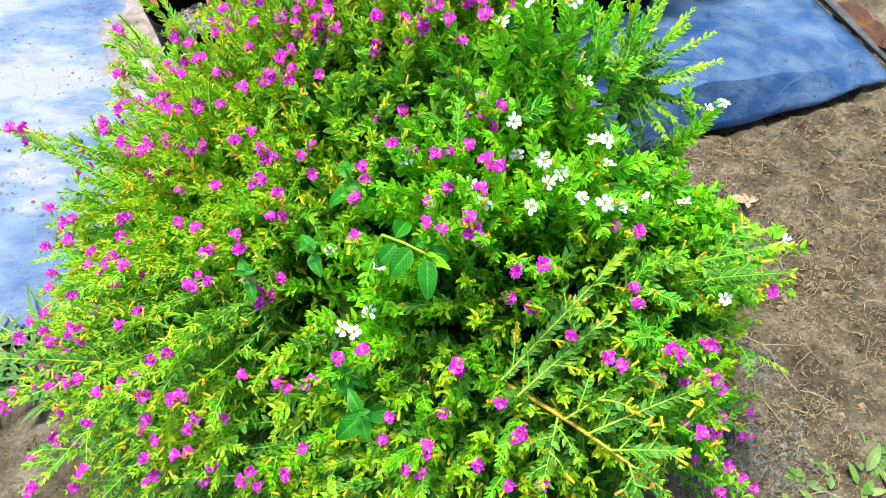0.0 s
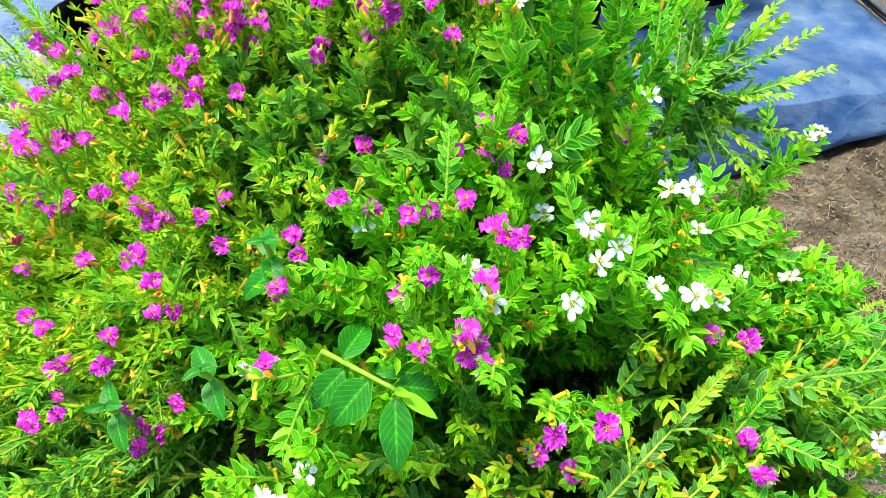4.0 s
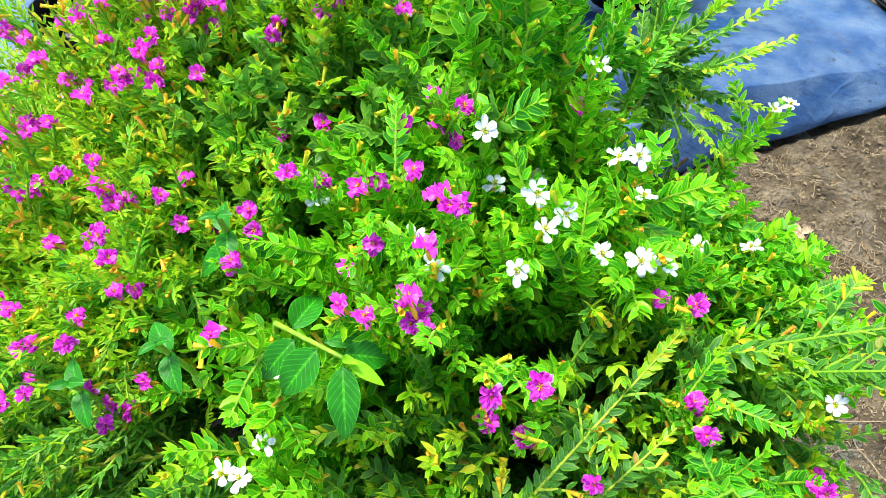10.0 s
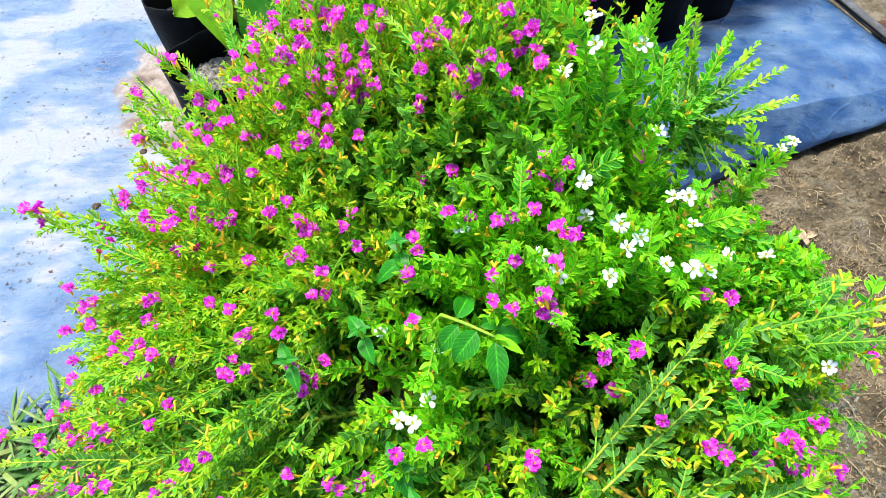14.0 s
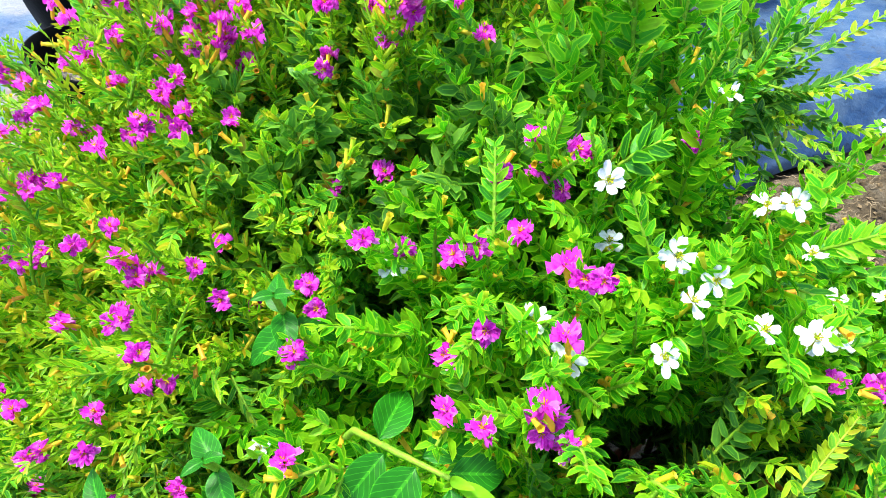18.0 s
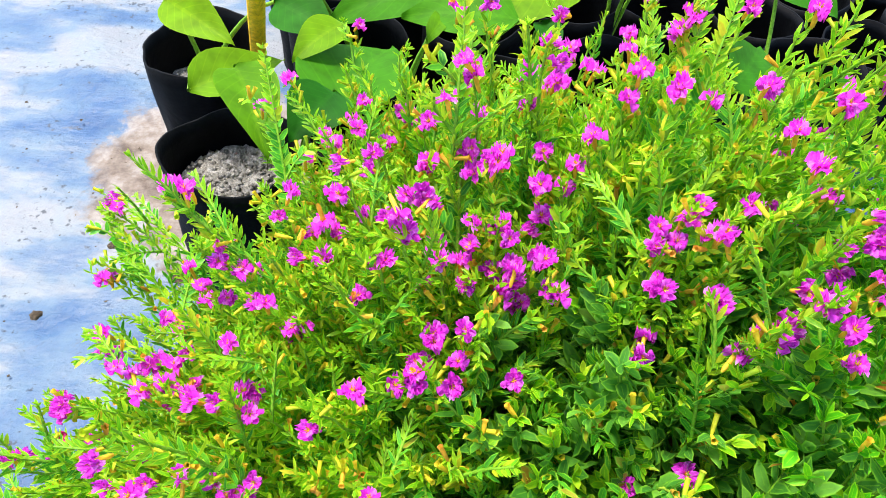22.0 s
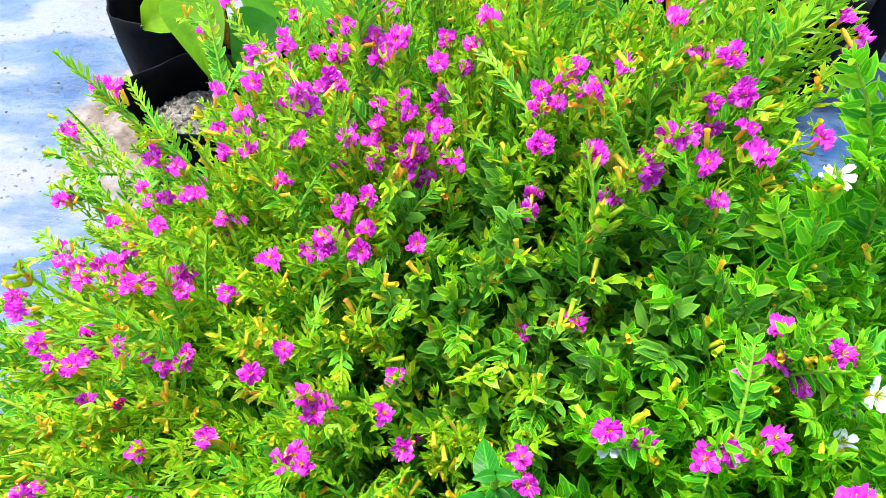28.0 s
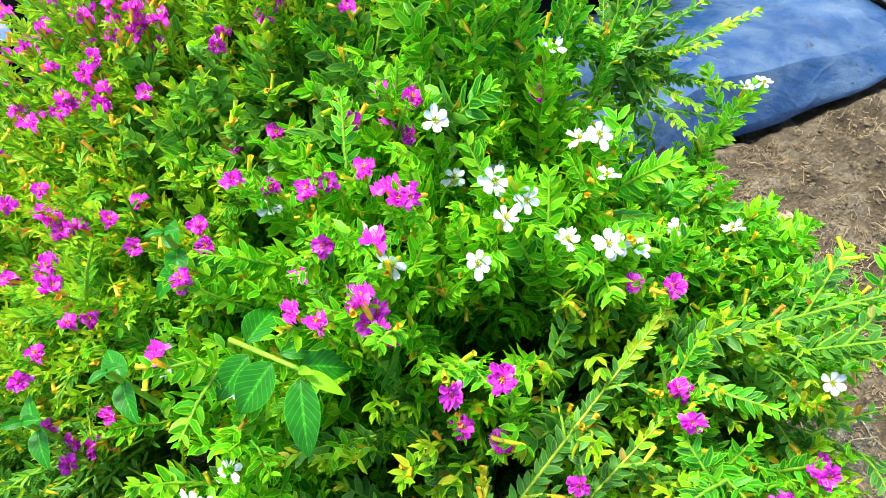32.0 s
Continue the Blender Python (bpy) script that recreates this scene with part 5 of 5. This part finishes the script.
def twig(x, y, turn, length, r, thick=0.0009, crook=0.45):
    ob = thing("dry_twig", "thin pale dead root lying on the soil", "twig", "dead roots", (x, y, float(soil_height(np.array([x]), np.array([y]))[0]) + 0.003))
    n = 9
    pts = np.zeros((n, 3))
    a = turn
    for k in range(1, n):
        a += r.normal(0, crook)
        pts[k] = pts[k - 1] + np.array([math.cos(a), math.sin(a), 0]) * length / n
    pts[:, 2] = 0.003 * np.abs(np.sin(np.arange(n) * 1.3)) + np.array([float(soil_height(np.array([x + p[0]]), np.array([y + p[1]]))[0]) for p in pts]) - pts[0][2] - float(soil_height(np.array([x]), np.array([y]))[0])
    stem_part(ob, pts, thick, thick * 0.5, TWIG, "stick")
    if length > 0.06:
        k = r.randint(3, 6)
        d = np.array([math.cos(turn + 0.9), math.sin(turn + 0.9), 0.05])
        stem_part(ob, np.array([pts[k] + d * s for s in np.linspace(0, length * 0.35, 5)]), thick * 0.7, thick * 0.4, TWIG, "side_root")
    return ob


twig(0.325, 0.368, -0.95, 0.105, rng, 0.0008, 0.12)
twig(0.345, 0.255, 1.9, 0.07, rng, 0.0007, 0.2)
for _ in range(260):
    x, y, z = on_soil(rng)
    if x > 0.22 or y < 0.15:
        twig(x, y, rng.uniform(0, 6.28), rng.uniform(0.014, 0.055), rng, rng.uniform(0.0003, 0.00065))

dry = thing("dry_leaf_cluster", "pale dried seedling leaves lying on the soil", "dry leaf", "", (0.372, 0.524, float(soil_height(np.array([0.372]), np.array([0.524]))[0]) + 0.005))
for a, L in ((3.0, 0.024), (1.9, 0.012), (0.3, 0.016), (4.4, 0.013)):
    set_leaf(dry, blade_mesh("leaf", L, L * 0.5, DRY_LEAF, rng, 0.3, -0.1), (0, 0, 0), (math.cos(a), math.sin(a), 0.1), (0, 0, 1))


def grass_tuft(x, y, count, length, r, lean=0.6, wide=0.0035, mat=GRASS):
    z = float(soil_height(np.array([x]), np.array([y]))[0])
    g = Growth()
    for _ in range(count):
        a = r.uniform(0, 6.28)
        L = length * r.uniform(0.5, 1.1)
        o = np.array([math.cos(a), math.sin(a), 0])
        g.leaves([0.006 * r.normal() * o], [o * lean + np.array([0, 0, 1.0]) * r.uniform(0.3, 0.9)], [np.array([0, 0, 1.0]) - 0.4 * o], L, wide * r.uniform(0.8, 1.3), 0, 0.35)
    ob = new("grass_tuft", g.mesh("grass_tuft", [mat]))
    ob.location = (x, y, z)
    return tagged(ob, "low tuft of green grass blades in the soil", "grass", "grass tufts")


for k in range(26):
    x = -0.62 + 0.014 * k + 0.008 * rng.normal()
    grass_tuft(x, edge_y(x) - rng.uniform(0.01, 0.06), rng.randint(5, 11), rng.uniform(0.02, 0.045), rng, 0.9)
for x, y, c, L, w in ((0.405, 0.190, 7, 0.022, 0.009), (0.360, 0.178, 8, 0.016, 0.007), (0.425, 0.225, 18, 0.026, 0.0022), (0.335, 0.172, 9, 0.012, 0.006), (0.435, 0.19, 7, 0.024, 0.009), (0.345, 0.205, 12, 0.014, 0.006), (0.375, 0.215, 10, 0.012, 0.005)):
    grass_tuft(x, y, c, L, rng, 1.0, w, GRASS)


for x, y, c, L, w in ((-0.433, 0.323, 16, 0.045, 0.0045), (-0.405, 0.305, 14, 0.050, 0.005), (-0.430, 0.295, 16, 0.055, 0.005), (-0.455, 0.335, 12, 0.045, 0.004), (-0.385, 0.325, 14, 0.045, 0.0045), (-0.375, 0.285, 12, 0.05, 0.005), (-0.410, 0.335, 12, 0.04, 0.004), (-0.455, 0.300, 12, 0.05, 0.005)):
    grass_tuft(x, y, c, L, rng, 1.1, w)


def long_blade(x, y, way, length):
    z = float(soil_height(np.array([x]), np.array([y]))[0])
    ob = thing("long_grass_blade", "long arching green grass blade leaning over the sheet", "grass", "long grass blades", (x, y, z))
    set_leaf(ob, blade_mesh("blade", length, length * 0.09, GRASS, rng, 0.3, 0.55), (0, 0, 0), (math.cos(way), math.sin(way), 1.0), (0, 0, 1))
    return ob


long_blade(-0.372, 0.352, 2.45, 0.075)
long_blade(-0.400, 0.335, 2.0, 0.070)
long_blade(-0.395, 0.320, 3.0, 0.080)


def weed(x, y, leaves, r):
    ob = thing("broadleaf_weed", "low rosette of soft pale green weed leaves on the soil", "weed", "weeds", (x, y, float(soil_height(np.array([x]), np.array([y]))[0])))
    for a, L, wide in leaves:
        way = np.array([math.cos(a), math.sin(a), r.uniform(0.1, 0.35)])
        set_leaf(ob, blade_mesh("leaf", L, L * wide, GRASS_LEAF, r, 0.3, 0.3), (0.003 * math.cos(a), 0.003 * math.sin(a), 0.002), way, (0, 0, 1))
    return ob


weed(0.442, 0.228, ((1.2, 0.030, 0.34), (2.6, 0.022, 0.36), (3.9, 0.030, 0.32), (5.2, 0.022, 0.36)), rng)
weed(0.412, 0.208, ((0.9, 0.034, 0.30), (2.0, 0.016, 0.4)), rng)
weed(0.352, 0.196, ((0.3, 0.013, 0.5), (1.6, 0.012, 0.5), (2.8, 0.014, 0.45), (4.6, 0.012, 0.5)), rng)
weed(0.372, 0.190, ((1.2, 0.014, 0.45), (2.9, 0.012, 0.5), (5.2, 0.014, 0.45)), rng)


def dirt_clod(x, y, size, r):
    """A small lump of mud dried onto the sheet, with a ring of splash round it."""
    ob = thing("dirt_clod", "small dried lump of brown mud on the plastic sheet", "mud lump", "mud lumps", (x, y, 0.006))
    n = 14
    v = [(0, 0, size * 0.7)]
    for ring, (rr, zz) in enumerate(((0.45, 0.62), (0.85, 0.35), (1.1, 0.03), (1.15, -0.3))):
        for k in range(n):
            a = 2 * math.pi * k / n
            q = size * rr * (1 + 0.18 * r.normal())
            v.append((q * math.cos(a), q * math.sin(a), size * zz * (1 + 0.2 * r.normal())))
    f = [(0, 1 + k, 1 + (k + 1) % n) for k in range(n)]
    for i in range(3):
        for k in range(n):
            p, q = 1 + i * n + k, 1 + i * n + (k + 1) % n
            f += [(p, p + n, q + n), (p, q + n, q)]
    under(new("lump", mesh_tris("lump", v, f, np.zeros(len(f)), [DEBRIS])), ob)
    return ob


for x, y, s in ((-0.328, 0.669, 0.008), (-0.439, 0.615, 0.0045), (-0.467, 0.522, 0.004), (-0.40, 0.70, 0.004), (-0.36, 0.60, 0.003), (-0.52, 0.60, 0.003), (-0.335, 0.735, 0.004)):
    dirt_clod(x, y, s, rng)
twig(-0.425, 0.613, 0.2, 0.04, rng, 0.0006)


def by_the_shrub(r):
    while True:
        x, y = 0.315 + 0.032 * r.normal(), 0.215 + 0.032 * r.normal()
        if r.uniform() < 0.22:
            x, y = 0.338 + 0.012 * r.normal(), 0.318 + 0.014 * r.normal()
        if y < edge_y(x) - 0.012:
            return x, y, float(soil_height(np.array([x]), np.array([y]))[0])


scatter_bits("grey_rubble", 5200, by_the_shrub, (0.0006, 0.0017), RUBBLE, "loose grey crumbs and small stones beside the shrub", "rubble", rng, 1.0)


def root_mat(count, r):
    """Fine crinkled dead roots and straw that lie in loose mats on the soil."""
    mats = [(r.uniform(0.25, 0.72), r.uniform(0.12, 0.72), r.uniform(0.012, 0.035)) for _ in range(75)]
    mats += [(0.463, 0.376, 0.02), (0.395, 0.383, 0.015), (0.408, 0.242, 0.02), (0.384, 0.276, 0.015), (0.47, 0.43, 0.02), (0.42, 0.45, 0.03)]
    V, F = [], []
    n = 4
    for k in range(count):
        mx, my, spread = mats[r.randint(len(mats))]
        x, y = mx + spread * r.normal(), my + spread * r.normal()
        if y > edge_y(x) - 0.012:
            continue
        a, step, thick = r.uniform(0, 6.28), r.uniform(0.0009, 0.0026), r.uniform(0.00022, 0.00055)
        px, py, way = [x], [y], []
        for _ in range(n - 1):
            a += r.normal(0, 0.7)
            px.append(px[-1] + step * math.cos(a))
            py.append(py[-1] + step * math.sin(a))
            way.append(a)
        way.append(a)
        px, py, way = np.array(px), np.array(py), np.array(way)
        pz = soil_height(px, py) + 0.0008 + r.uniform(0, 0.0025) * np.abs(np.sin(np.arange(n) * 1.1 + r.uniform(0, 3)))
        side = np.stack([-np.sin(way), np.cos(way), 0 * way], 1) * thick
        mid = np.stack([px, py, pz], 1)
        base = 3 * n * len(V)
        V.append(np.concatenate([mid + side, mid - side, mid + np.array([0, 0, 1.6 * thick])]))
        for i in range(n - 1):
            for p, q in ((0, n), (n, 2 * n), (2 * n, 0)):
                F += [(base + p + i, base + p + i + 1, base + q + i + 1), (base + p + i, base + q + i + 1, base + q + i)]
    ob = new("root_litter", mesh_tris("root_litter", np.concatenate(V), np.array(F), np.zeros(len(F)), [TWIG], False))
    return tagged(ob, "fine pale dead roots and straw matted on the dry soil", "root litter", kind="stuff")


root_mat(6000, rng)
